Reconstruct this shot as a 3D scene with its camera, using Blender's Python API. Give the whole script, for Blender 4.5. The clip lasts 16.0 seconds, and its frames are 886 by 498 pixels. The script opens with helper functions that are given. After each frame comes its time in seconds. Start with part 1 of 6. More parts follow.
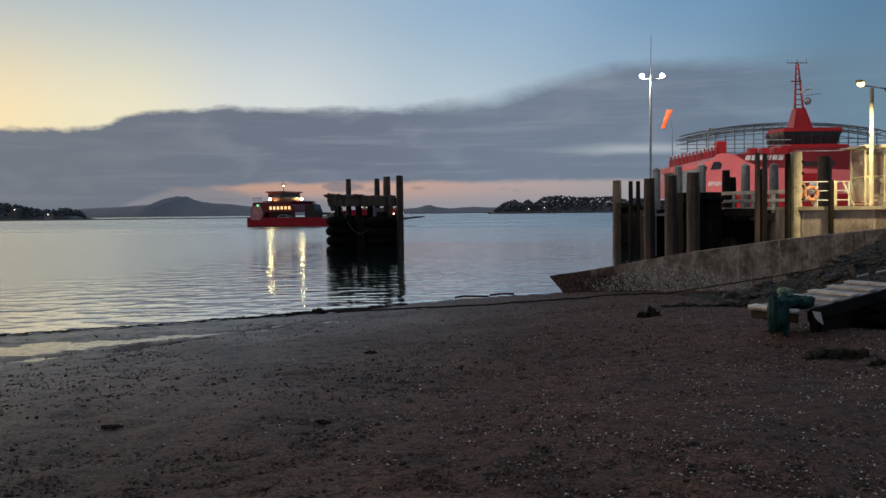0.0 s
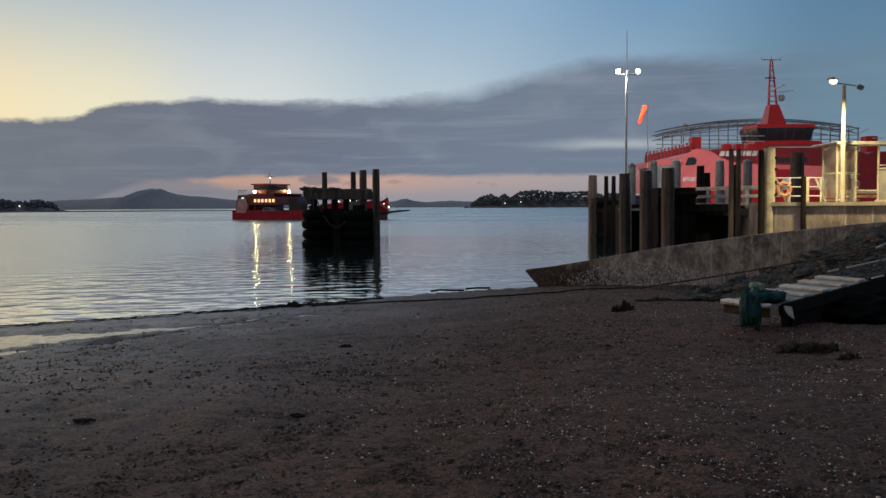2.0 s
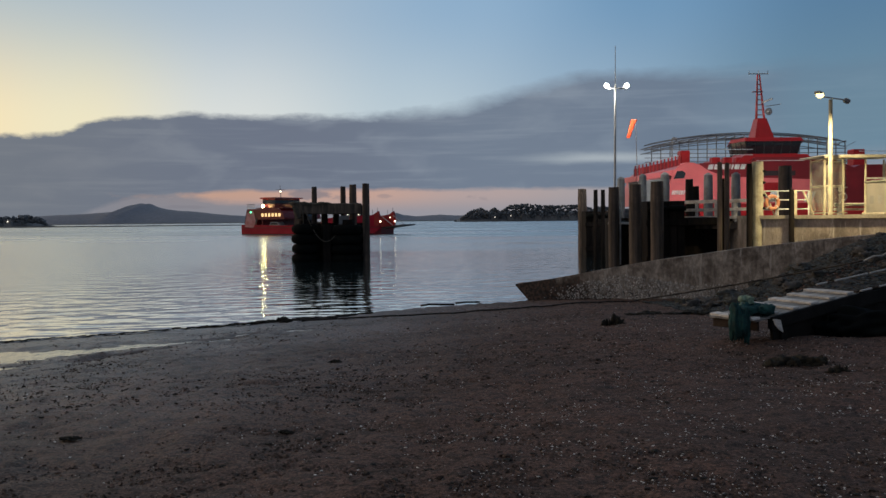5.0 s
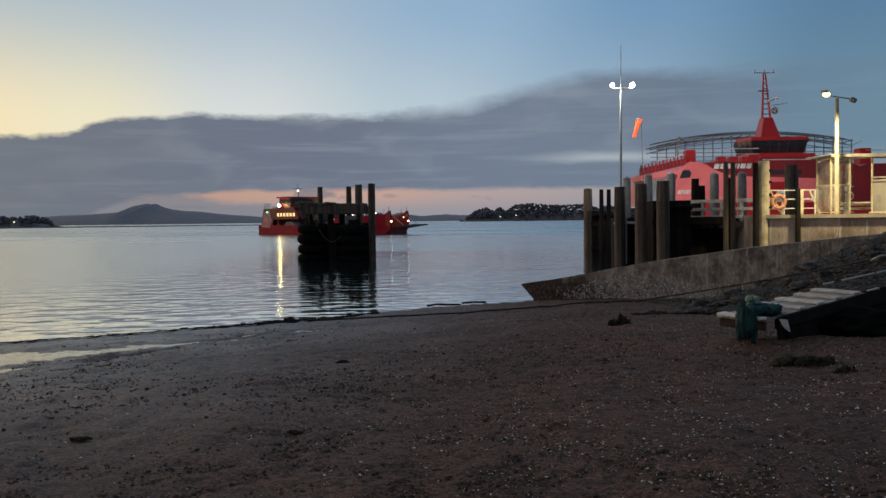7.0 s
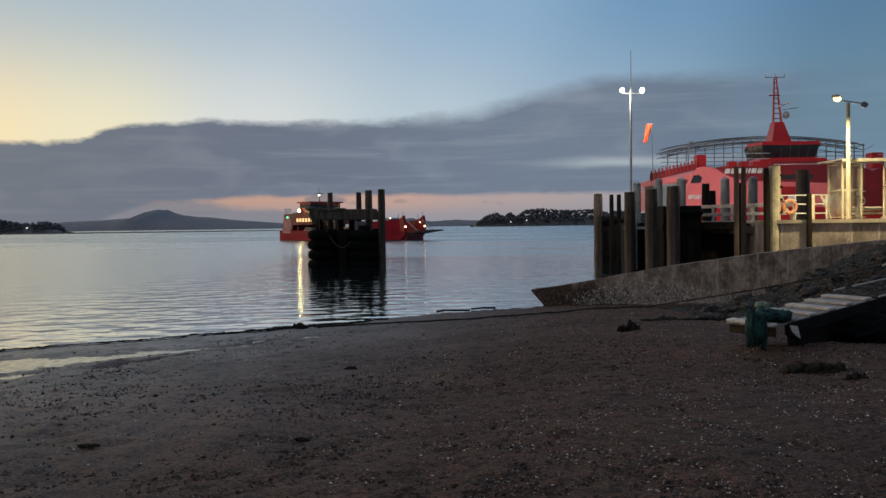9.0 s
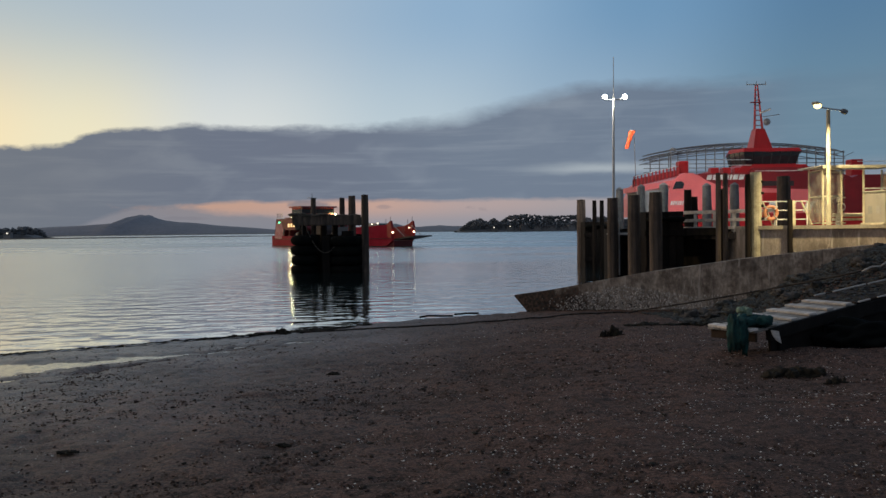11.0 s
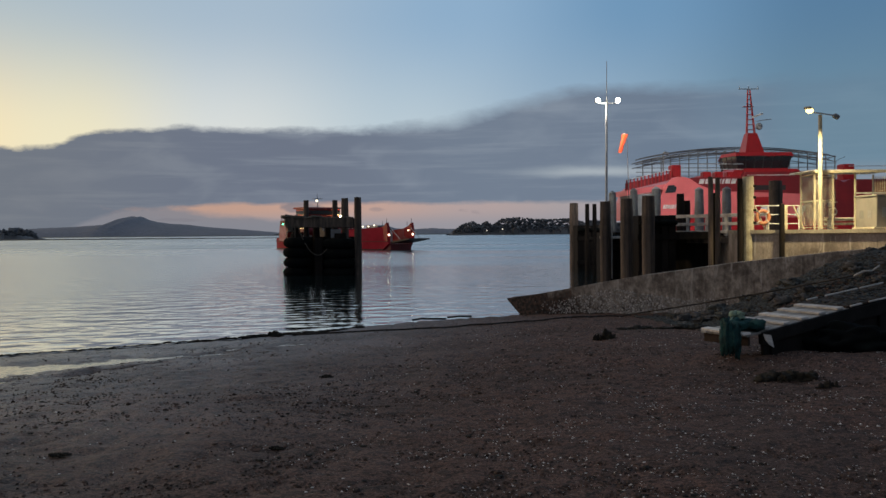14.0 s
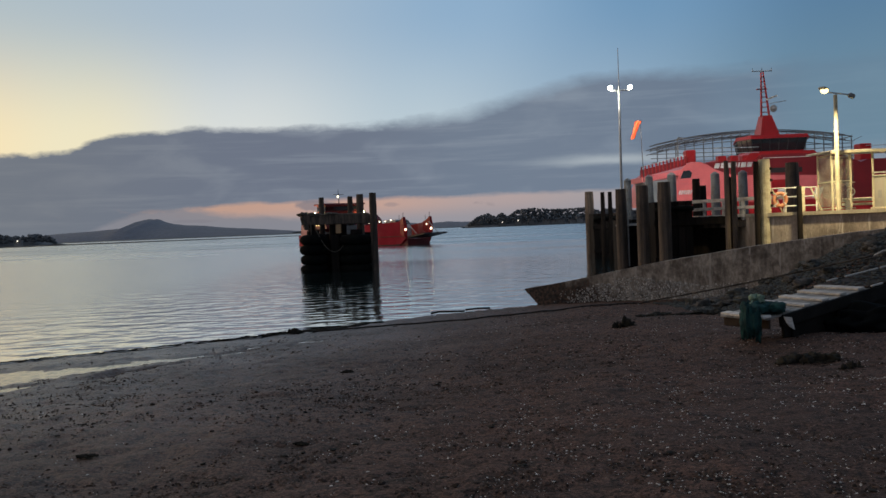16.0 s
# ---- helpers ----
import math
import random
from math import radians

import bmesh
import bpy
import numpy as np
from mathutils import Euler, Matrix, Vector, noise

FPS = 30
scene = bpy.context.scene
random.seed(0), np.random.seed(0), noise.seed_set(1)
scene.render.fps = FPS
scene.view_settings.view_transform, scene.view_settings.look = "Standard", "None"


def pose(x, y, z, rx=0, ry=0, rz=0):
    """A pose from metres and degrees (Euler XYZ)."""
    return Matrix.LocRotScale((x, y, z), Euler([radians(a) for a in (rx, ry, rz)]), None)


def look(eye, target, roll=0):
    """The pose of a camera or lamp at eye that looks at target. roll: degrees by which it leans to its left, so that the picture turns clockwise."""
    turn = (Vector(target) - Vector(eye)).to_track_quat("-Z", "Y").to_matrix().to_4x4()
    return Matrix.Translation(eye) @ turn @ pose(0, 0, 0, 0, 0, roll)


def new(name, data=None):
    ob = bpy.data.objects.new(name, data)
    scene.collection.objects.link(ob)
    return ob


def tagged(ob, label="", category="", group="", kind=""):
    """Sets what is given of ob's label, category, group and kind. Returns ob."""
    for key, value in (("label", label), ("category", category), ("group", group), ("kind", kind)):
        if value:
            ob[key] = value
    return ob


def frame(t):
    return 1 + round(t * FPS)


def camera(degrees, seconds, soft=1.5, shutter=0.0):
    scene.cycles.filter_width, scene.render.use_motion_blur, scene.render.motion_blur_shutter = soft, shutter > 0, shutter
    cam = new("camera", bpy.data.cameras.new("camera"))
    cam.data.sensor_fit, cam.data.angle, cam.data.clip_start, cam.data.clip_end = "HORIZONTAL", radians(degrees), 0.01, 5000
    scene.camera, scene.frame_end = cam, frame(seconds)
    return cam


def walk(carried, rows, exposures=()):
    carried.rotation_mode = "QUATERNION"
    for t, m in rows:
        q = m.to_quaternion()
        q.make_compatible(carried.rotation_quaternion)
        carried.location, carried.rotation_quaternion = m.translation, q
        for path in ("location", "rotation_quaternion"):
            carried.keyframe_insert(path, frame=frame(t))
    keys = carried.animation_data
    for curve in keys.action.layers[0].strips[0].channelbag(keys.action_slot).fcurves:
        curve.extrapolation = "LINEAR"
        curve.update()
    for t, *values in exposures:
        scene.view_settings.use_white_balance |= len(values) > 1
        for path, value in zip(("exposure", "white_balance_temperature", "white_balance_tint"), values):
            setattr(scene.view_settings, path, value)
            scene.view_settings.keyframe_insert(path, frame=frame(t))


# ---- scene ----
import functools

cam = camera(52.1, 16.0)
PATH = [
    (0, (0.0, 0.085, 2.394), (-0.001, 2.083, 2.314), -0.7),
    (0.5, (0.014, 0.073, 2.4), (0.03, 2.071, 2.322), -0.8),
    (1, (0.01, 0.072, 2.401), (0.037, 2.07, 2.323), -0.6),
    (1.5, (0.01, 0.075, 2.391), (0.052, 2.072, 2.304), -0.3),
    (2, (0.01, 0.072, 2.394), (0.061, 2.069, 2.3), -0.4),
    (2.5, (0.01, 0.072, 2.397), (0.062, 2.07, 2.311), -0.6),
    (3, (0.023, 0.08, 2.393), (0.078, 2.078, 2.316), -0.6),
    (3.5, (0.025, 0.078, 2.398), (0.088, 2.076, 2.327), -0.6),
    (4, (0.02, 0.088, 2.401), (0.085, 2.086, 2.339), -0.6),
    (6.5, (0.027, 0.071, 2.406), (0.112, 2.068, 2.34), -0.6),
    (7, (0.0, 0.056, 2.415), (0.061, 2.055, 2.351), -0.7),
    (7.5, (-0.002, 0.073, 2.418), (0.027, 2.072, 2.35), -0.9),
    (8, (0.012, 0.065, 2.422), (0.028, 2.063, 2.35), -0.9),
    (8.5, (0.025, 0.051, 2.425), (0.049, 2.05, 2.362), -1.0),
    (9, (0.034, 0.064, 2.429), (0.072, 2.063, 2.377), -0.8),
    (9.5, (0.046, 0.054, 2.433), (0.106, 2.053, 2.392), -0.7),
    (12, (0.041, 0.083, 2.416), (0.129, 2.081, 2.376), -0.8),
    (12.5, (0.067, 0.055, 2.418), (0.18, 2.051, 2.366), -0.9),
    (13, (0.062, 0.05, 2.422), (0.194, 2.045, 2.371), -0.7),
    (13.5, (0.061, 0.036, 2.424), (0.189, 2.032, 2.38), -0.7),
    (14, (0.025, 0.072, 2.425), (0.116, 2.07, 2.391), -0.5),
    (14.5, (0.006, 0.088, 2.42), (0.054, 2.087, 2.391), -0.7),
    (15, (0.007, 0.085, 2.419), (0.052, 2.084, 2.386), -1.0),
    (15.5, (0.0, 0.072, 2.412), (0.049, 2.071, 2.371), -1.5),
    (16, (0.018, 0.057, 2.414), (0.073, 2.056, 2.366), -2.3),
]
walk(cam, [(t, look(e, g, r)) for t, e, g, r in PATH])

# ---- world: dusk sky with a long cloud bank, lit from beyond the island ----
world = bpy.data.worlds.new("dusk_sky")
scene.world = world
world.use_nodes = True
WT = world.node_tree
WT.nodes.clear()


def wn(kind, **inputs):
    n = WT.nodes.new(kind)
    for k, v in inputs.items():
        n.inputs[k].default_value = v
    return n


def wmath(op, a, b=None, clamp=False):
    n = WT.nodes.new("ShaderNodeMath")
    n.operation, n.use_clamp = op, clamp
    for i, v in enumerate((a, b)):
        if v is None:
            continue
        if isinstance(v, (int, float)):
            n.inputs[i].default_value = v
        else:
            WT.links.new(v, n.inputs[i])
    return n.outputs[0]


def wramp(fac, stops, interp="EASE"):
    n = WT.nodes.new("ShaderNodeValToRGB")
    n.color_ramp.interpolation = interp
    el = n.color_ramp.elements
    while len(el) < len(stops):
        el.new(0.5)
    for e, (p, c) in zip(el, stops):
        e.position = p
        e.color = (c, c, c, 1) if isinstance(c, (int, float)) else (*c, 1)
    WT.links.new(fac, n.inputs[0])
    return n.outputs[0]


def wmix(fac, a, b):
    n = WT.nodes.new("ShaderNodeMix")
    n.data_type = "RGBA"
    for i, v in ((0, fac), (6, a), (7, b)):
        if isinstance(v, (int, float)):
            n.inputs[i].default_value = v
        elif isinstance(v, tuple):
            n.inputs[i].default_value = (*v, 1)
        else:
            WT.links.new(v, n.inputs[i])
    return n.outputs[2]


def build_sky():
    co = WT.nodes.new("ShaderNodeTexCoord").outputs["Generated"]
    sep = WT.nodes.new("ShaderNodeSeparateXYZ")
    WT.links.new(co, sep.inputs[0])
    X, Y, Z = sep.outputs
    az = wmath("MULTIPLY", wmath("ARCTAN2", X, Y), 57.2958)        # degrees right of north
    el = wmath("MULTIPLY", wmath("ARCSINE", Z), 57.2958)           # degrees over the horizon
    u = wmath("ADD", wmath("DIVIDE", az, 120.0), 0.5, True)        # 0..1 over -60..60 degrees

    def at(a):
        return a / 120.0 + 0.5
    low = wramp(u, [(0.0, (4.2, 2.6, 1.15)), (at(-40), (1.75, 1.22, 0.60)), (at(-27), (0.95, 0.77, 0.47)), (at(-20), (0.86, 0.79, 0.56)), (at(-11), (0.70, 0.73, 0.71)),
                    (at(0), (0.50, 0.60, 0.66)), (at(11), (0.33, 0.45, 0.56)), (at(24), (0.155, 0.262, 0.345)), (1.0, (0.10, 0.17, 0.25))])
    high = wramp(u, [(0.0, (1.3, 1.05, 0.80)), (at(-26), (0.44, 0.52, 0.56)), (at(-10), (0.38, 0.49, 0.60)), (at(4), (0.27, 0.42, 0.59)),
                     (at(15), (0.16, 0.305, 0.48)), (at(26), (0.098, 0.205, 0.34)), (1.0, (0.075, 0.145, 0.26))])
    clear = wmix(wramp(wmath("DIVIDE", el, 30.0), [(0.18, 0.0), (0.47, 1.0)]), low, high)
    zen = wmix(wramp(wmath("DIVIDE", el, 90.0), [(0.17, 0.0), (0.7, 1.0)]), clear, (0.15, 0.20, 0.28))
    # the side away from the sunset
    back = wramp(wmath("ADD", wmath("MULTIPLY", Y, 0.5), 0.5), [(0.3, 1.0), (0.62, 0.0)])
    zen = wmix(back, zen, (0.14, 0.165, 0.21))

    # cloud bank: upper and lower edge by azimuth, with ragged, drawn-out noise
    cxy = WT.nodes.new("ShaderNodeCombineXYZ")
    WT.links.new(wmath("MULTIPLY", az, 0.24), cxy.inputs[0])
    WT.links.new(wmath("MULTIPLY", el, 0.55), cxy.inputs[1])
    n1 = wn("ShaderNodeTexNoise", Scale=1.0, Detail=8.0, Roughness=0.62)
    WT.links.new(cxy.outputs[0], n1.inputs["Vector"])
    n2 = wn("ShaderNodeTexNoise", Scale=0.7, Detail=4.0, Roughness=0.5, Distortion=0.4)
    WT.links.new(cxy.outputs[0], n2.inputs["Vector"])
    jag = wmath("SUBTRACT", n1.outputs[0], 0.5)
    top = wmath("MULTIPLY", wramp(u, [(0.0, 0.22), (at(-27), 0.255), (at(-20.4), 0.272), (at(-19.4), 0.298), (at(-13.4), 0.342), (at(-6.5), 0.33), (at(-1.2), 0.345), (at(4), 0.385),
                                      (at(7.6), 0.43), (at(11), 0.465), (at(16), 0.46), (at(30), 0.46), (1.0, 0.40)], "LINEAR"), 20.0)
    bot = wmath("SUBTRACT", wmath("MULTIPLY", wramp(u, [(0.0, 0.0), (at(-21), 0.10), (at(-17), 0.245), (at(-12), 0.272), (at(-4), 0.284), (at(4), 0.278), (at(26), 0.28), (1.0, 0.28)], "LINEAR"), 10.0), 1.0)
    ragged = wmath("MULTIPLY", jag, 1.5)
    over = wmath("SUBTRACT", wmath("ADD", top, ragged), el)
    edge_w = wramp(u, [(at(-26), 0.20), (at(-5), 0.3), (at(4), 0.7), (at(20), 0.6)])
    up = wmath("DIVIDE", over, wmath("MULTIPLY", edge_w, 1.6), True)
    fade = wramp(u, [(at(16.5), 1.0), (at(20.5), 0.8), (at(24.5), 0.30), (at(32), 0.12)])
    under = wmath("DIVIDE", wmath("SUBTRACT", wmath("ADD", el, wmath("MULTIPLY", jag, 0.8)), bot), 0.28, True)
    mask = wmath("MULTIPLY", wmath("MULTIPLY", up, under), fade)
    body = wramp(u, [(at(-26), (0.168, 0.188, 0.222)), (at(-8), (0.152, 0.178, 0.236)), (at(6), (0.168, 0.210, 0.278)), (at(24), (0.140, 0.195, 0.270))])
    pale = wramp(u, [(at(-26), (0.22, 0.235, 0.26)), (at(0), (0.27, 0.31, 0.37)), (at(24), (0.23, 0.295, 0.37))])
    cloud = wmix(wramp(n2.outputs[0], [(0.48, 0.0), (0.70, 0.45)]), body, pale)
    cxs = WT.nodes.new("ShaderNodeCombineXYZ")
    WT.links.new(wmath("MULTIPLY", az, 0.09), cxs.inputs[0])
    WT.links.new(wmath("MULTIPLY", el, 1.5), cxs.inputs[1])
    n3 = wn("ShaderNodeTexNoise", Scale=1.0, Detail=6.0, Roughness=0.6)
    WT.links.new(cxs.outputs[0], n3.inputs["Vector"])
    cloud = wmix(wramp(n3.outputs[0], [(0.47, 0.0), (0.70, 0.42)]), cloud, pale)
    # a thin pale gap in the bank
    gap = wmath("MULTIPLY", wramp(wmath("ADD", wmath("MULTIPLY", el, 0.1), wmath("MULTIPLY", jag, 0.06)), [(0.33, 0.0), (0.375, 1.0), (0.43, 0.0)]),
                wramp(u, [(at(6), 0.0), (at(12), 0.85), (at(20), 0.2)]))
    cloud = wmix(gap, cloud, (0.40, 0.45, 0.49))
    # glow band beneath
    band = wramp(u, [(at(-20), (0.26, 0.22, 0.22)), (at(-12), (0.52, 0.33, 0.26)), (at(-4), (0.54, 0.35, 0.29)), (at(5), (0.43, 0.345, 0.34)),
                     (at(12), (0.37, 0.335, 0.35)), (at(26), (0.26, 0.29, 0.34))])
    haze = wmix(wramp(wmath("MULTIPLY", el, 0.1), [(0.04, 1.0), (0.17, 0.0)]), band, (0.31, 0.30, 0.335))
    # low grey cloud that closes the glow towards the west, with torn edges
    sill = wmath("SUBTRACT", wmath("MULTIPLY", wramp(u, [(0.0, 0.32), (at(-19), 0.31), (at(-16), 0.29), (at(-12.5), 0.265), (at(-9.5), 0.22), (at(-5), 0.155), (at(3), 0.10), (1.0, 0.08)], "LINEAR"), 10.0), 1.0)
    torn = wmath("ADD", wmath("MULTIPLY", jag, 1.5), wmath("MULTIPLY", wmath("SUBTRACT", n2.outputs[0], 0.5), 1.2))
    veil = wmath("MULTIPLY", wmath("DIVIDE", wmath("SUBTRACT", wmath("ADD", sill, torn), el), 0.45, True), 0.85)
    haze = wmix(veil, haze, (0.225, 0.232, 0.268))
    sky = wmix(wramp(wmath("MULTIPLY", el, 0.1), [(0.28, 0.0), (0.42, 1.0)]), haze, zen)
    sky = wmix(mask, sky, cloud)
    # small dark puffs and lit shreds at the bank's foot
    puff = wmath("MULTIPLY", wramp(n1.outputs[0], [(0.57, 0.0), (0.64, 0.6)]), wramp(wmath("MULTIPLY", el, 0.1), [(0.10, 0.0), (0.16, 1.0), (0.2, 0.0)]))
    sky = wmix(puff, sky, (0.25, 0.22, 0.24))
    # two little clouds drifting before the glow
    for a0, e0, wa, we, amount in ((-6.4, 1.72, 1.35, 0.30, 0.75), (-1.5, 1.55, 0.6, 0.17, 0.4), (-13.5, 0.95, 1.6, 0.13, 0.4)):
        da = wmath("DIVIDE", wmath("SUBTRACT", az, a0), wa)
        de = wmath("DIVIDE", wmath("SUBTRACT", el, e0), we)
        far_off = wmath("ADD", wmath("MULTIPLY", da, da), wmath("MULTIPLY", de, de))
        far_off = wmath("ADD", far_off, wmath("MULTIPLY", jag, -6.5))
        sky = wmix(wramp(wmath("MULTIPLY", far_off, 0.5), [(0.15, amount), (0.62, 0.0)]), sky, (0.205, 0.195, 0.225))
    bg = wn("ShaderNodeBackground", Strength=1.0)
    WT.links.new(sky, bg.inputs[0])
    out = WT.nodes.new("ShaderNodeOutputWorld")
    WT.links.new(bg.outputs[0], out.inputs[0])


build_sky()
scene.view_settings.exposure = 0.0


def lamp(name, kind, where, power, colour, radius=0.15, target=None, spot=120):
    d = bpy.data.lights.new(name, kind)
    d.energy, d.color, d.shadow_soft_size = power, colour, radius
    if kind == "SPOT":
        d.spot_size, d.spot_blend = radians(spot), 0.9
    ob = new(name, d)
    ob.matrix_world = look(where, target) if target else Matrix.Translation(where)
    return ob


lamp("flood_light", "SPOT", (10.14, 46.0, 9.02), 700, (1.0, 0.95, 0.82), 0.18, (14, 54, 2), 150)
lamp("flood_light", "SPOT", (11.04, 46.0, 9.02), 24000, (1.0, 0.95, 0.88), 0.18, (23, 66, 5.4), 70)
lamp("street_light", "SPOT", (15.1, 32.75, 6.68), 2700, (1.0, 0.80, 0.42), 0.15, (16.4, 34.2, 2.4), 106)


# ---- materials ----
def material(name, c1, c2, rough=0.7, metal=0.0, scale=4.0, fine=40.0, bump=0.3, dist=0.02, stain=None, stain_scale=0.7, stain_amount=0.6,
             stretch=(1, 1, 1), per_piece=0.0, spec=0.5, island=False, streak=None, grain=0.55):
    m = bpy.data.materials.new(name)
    m.use_nodes = True
    nt = m.node_tree
    b = nt.nodes["Principled BSDF"]
    b.inputs["Metallic"].default_value, b.inputs["Specular IOR Level"].default_value = metal, spec

    def node(kind, **inp):
        n = nt.nodes.new(kind)
        for k, v in inp.items():
            n.inputs[k].default_value = v
        return n

    co = node("ShaderNodeTexCoord").outputs["Object"]
    mp = node("ShaderNodeMapping", Scale=stretch)
    nt.links.new(co, mp.inputs[0])
    big = node("ShaderNodeTexNoise", Scale=scale, Detail=5.0, Roughness=0.6)
    small = node("ShaderNodeTexNoise", Scale=fine, Detail=4.0, Roughness=0.65)
    for n in (big, small):
        nt.links.new(mp.outputs[0], n.inputs["Vector"])

    def mix(f, a, bb, kind="MIX"):
        n = nt.nodes.new("ShaderNodeMix")
        n.data_type, n.blend_type = "RGBA", kind
        for i, v in ((0, f), (6, a), (7, bb)):
            if isinstance(v, (int, float)):
                n.inputs[i].default_value = v
            elif isinstance(v, tuple):
                n.inputs[i].default_value = (*v, 1)
            else:
                nt.links.new(v, n.inputs[i])
        return n.outputs[2]

    def ramp(f, p0, p1, v0=0.0, v1=1.0):
        n = nt.nodes.new("ShaderNodeMapRange")
        nt.links.new(f, n.inputs[0])
        for i, v in ((1, p0), (2, p1), (3, v0), (4, v1)):
            n.inputs[i].default_value = v
        return n.outputs[0]

    col = mix(ramp(big.outputs[0], 0.35, 0.65), c1, c2)
    col = mix(grain, col, mix(ramp(small.outputs[0], 0.3, 0.7), (0.55, 0.55, 0.55), (1.35, 1.35, 1.35)), "MULTIPLY")
    if stain:
        st = node("ShaderNodeTexNoise", Scale=stain_scale, Detail=6.0, Roughness=0.7)
        nt.links.new(co, st.inputs["Vector"])
        col = mix(ramp(st.outputs[0], 0.48, 0.66, 0.0, stain_amount), col, stain)
    if streak:   # run-off marks down the face
        sm = node("ShaderNodeMapping", Scale=(7.5, 7.5, 0.8))
        nt.links.new(co, sm.inputs[0])
        sn = node("ShaderNodeTexNoise", Scale=1.0, Detail=6.0, Roughness=0.72)
        nt.links.new(sm.outputs[0], sn.inputs["Vector"])
        col = mix(ramp(sn.outputs[0], 0.57, 0.64, 0.0, 0.8), col, streak)
        col = mix(ramp(sn.outputs[0], 0.42, 0.34, 0.0, 0.55), col, (0.10, 0.075, 0.058))
    if per_piece:
        if island:
            rnd = node("ShaderNodeNewGeometry").outputs["Random Per Island"]
        else:
            rnd = node("ShaderNodeObjectInfo").outputs["Random"]
        col = mix(1.0, col, mix(rnd, (1 - per_piece,) * 3, (1 + per_piece,) * 3), "MULTIPLY")
    nt.links.new(col, b.inputs["Base Color"])
    nt.links.new(ramp(small.outputs[0], 0.3, 0.7, max(0.02, rough - 0.12), min(1.0, rough + 0.12)), b.inputs["Roughness"])
    if bump:
        bp = node("ShaderNodeBump", Strength=bump, Distance=dist)
        nt.links.new(mix(0.5, big.outputs[0], small.outputs[0]), bp.inputs["Height"])
        nt.links.new(bp.outputs[0], b.inputs["Normal"])
    return m


def glow(name, colour, strength):
    m = bpy.data.materials.new(name)
    m.use_nodes = True
    b = m.node_tree.nodes["Principled BSDF"]
    b.inputs["Base Color"].default_value = (0.8, 0.8, 0.8, 1)
    b.inputs["Emission Color"].default_value = (*colour, 1)
    b.inputs["Emission Strength"].default_value = strength
    return m


def smeared(name, film, amount):
    """Clear sheet with a thin patchy pale film, added to give a lamplit look."""
    m = bpy.data.materials.new(name)
    m.use_nodes = True
    nt = m.node_tree
    b = nt.nodes["Principled BSDF"]
    b.inputs["Base Color"].default_value = (*film, 1)
    b.inputs["Roughness"].default_value = 0.25
    clear = nt.nodes.new("ShaderNodeBsdfTransparent")
    clear.inputs[0].default_value = (0.93, 0.92, 0.88, 1)
    n = nt.nodes.new("ShaderNodeTexNoise")
    n.inputs["Scale"].default_value, n.inputs["Detail"].default_value = 2.5, 6
    nt.links.new(nt.nodes.new("ShaderNodeTexCoord").outputs["Object"], n.inputs["Vector"])
    span = nt.nodes.new("ShaderNodeMapRange")
    nt.links.new(n.outputs[0], span.inputs[0])
    for i, v in ((1, 0.35), (2, 0.7), (3, amount * 0.4), (4, amount * 2.2)):
        span.inputs[i].default_value = v
    mx = nt.nodes.new("ShaderNodeMixShader")
    nt.links.new(span.outputs[0], mx.inputs[0])
    nt.links.new(clear.outputs[0], mx.inputs[1])
    nt.links.new(b.outputs[0], mx.inputs[2])
    nt.links.new(mx.outputs[0], nt.nodes["Material Output"].inputs["Surface"])
    return m


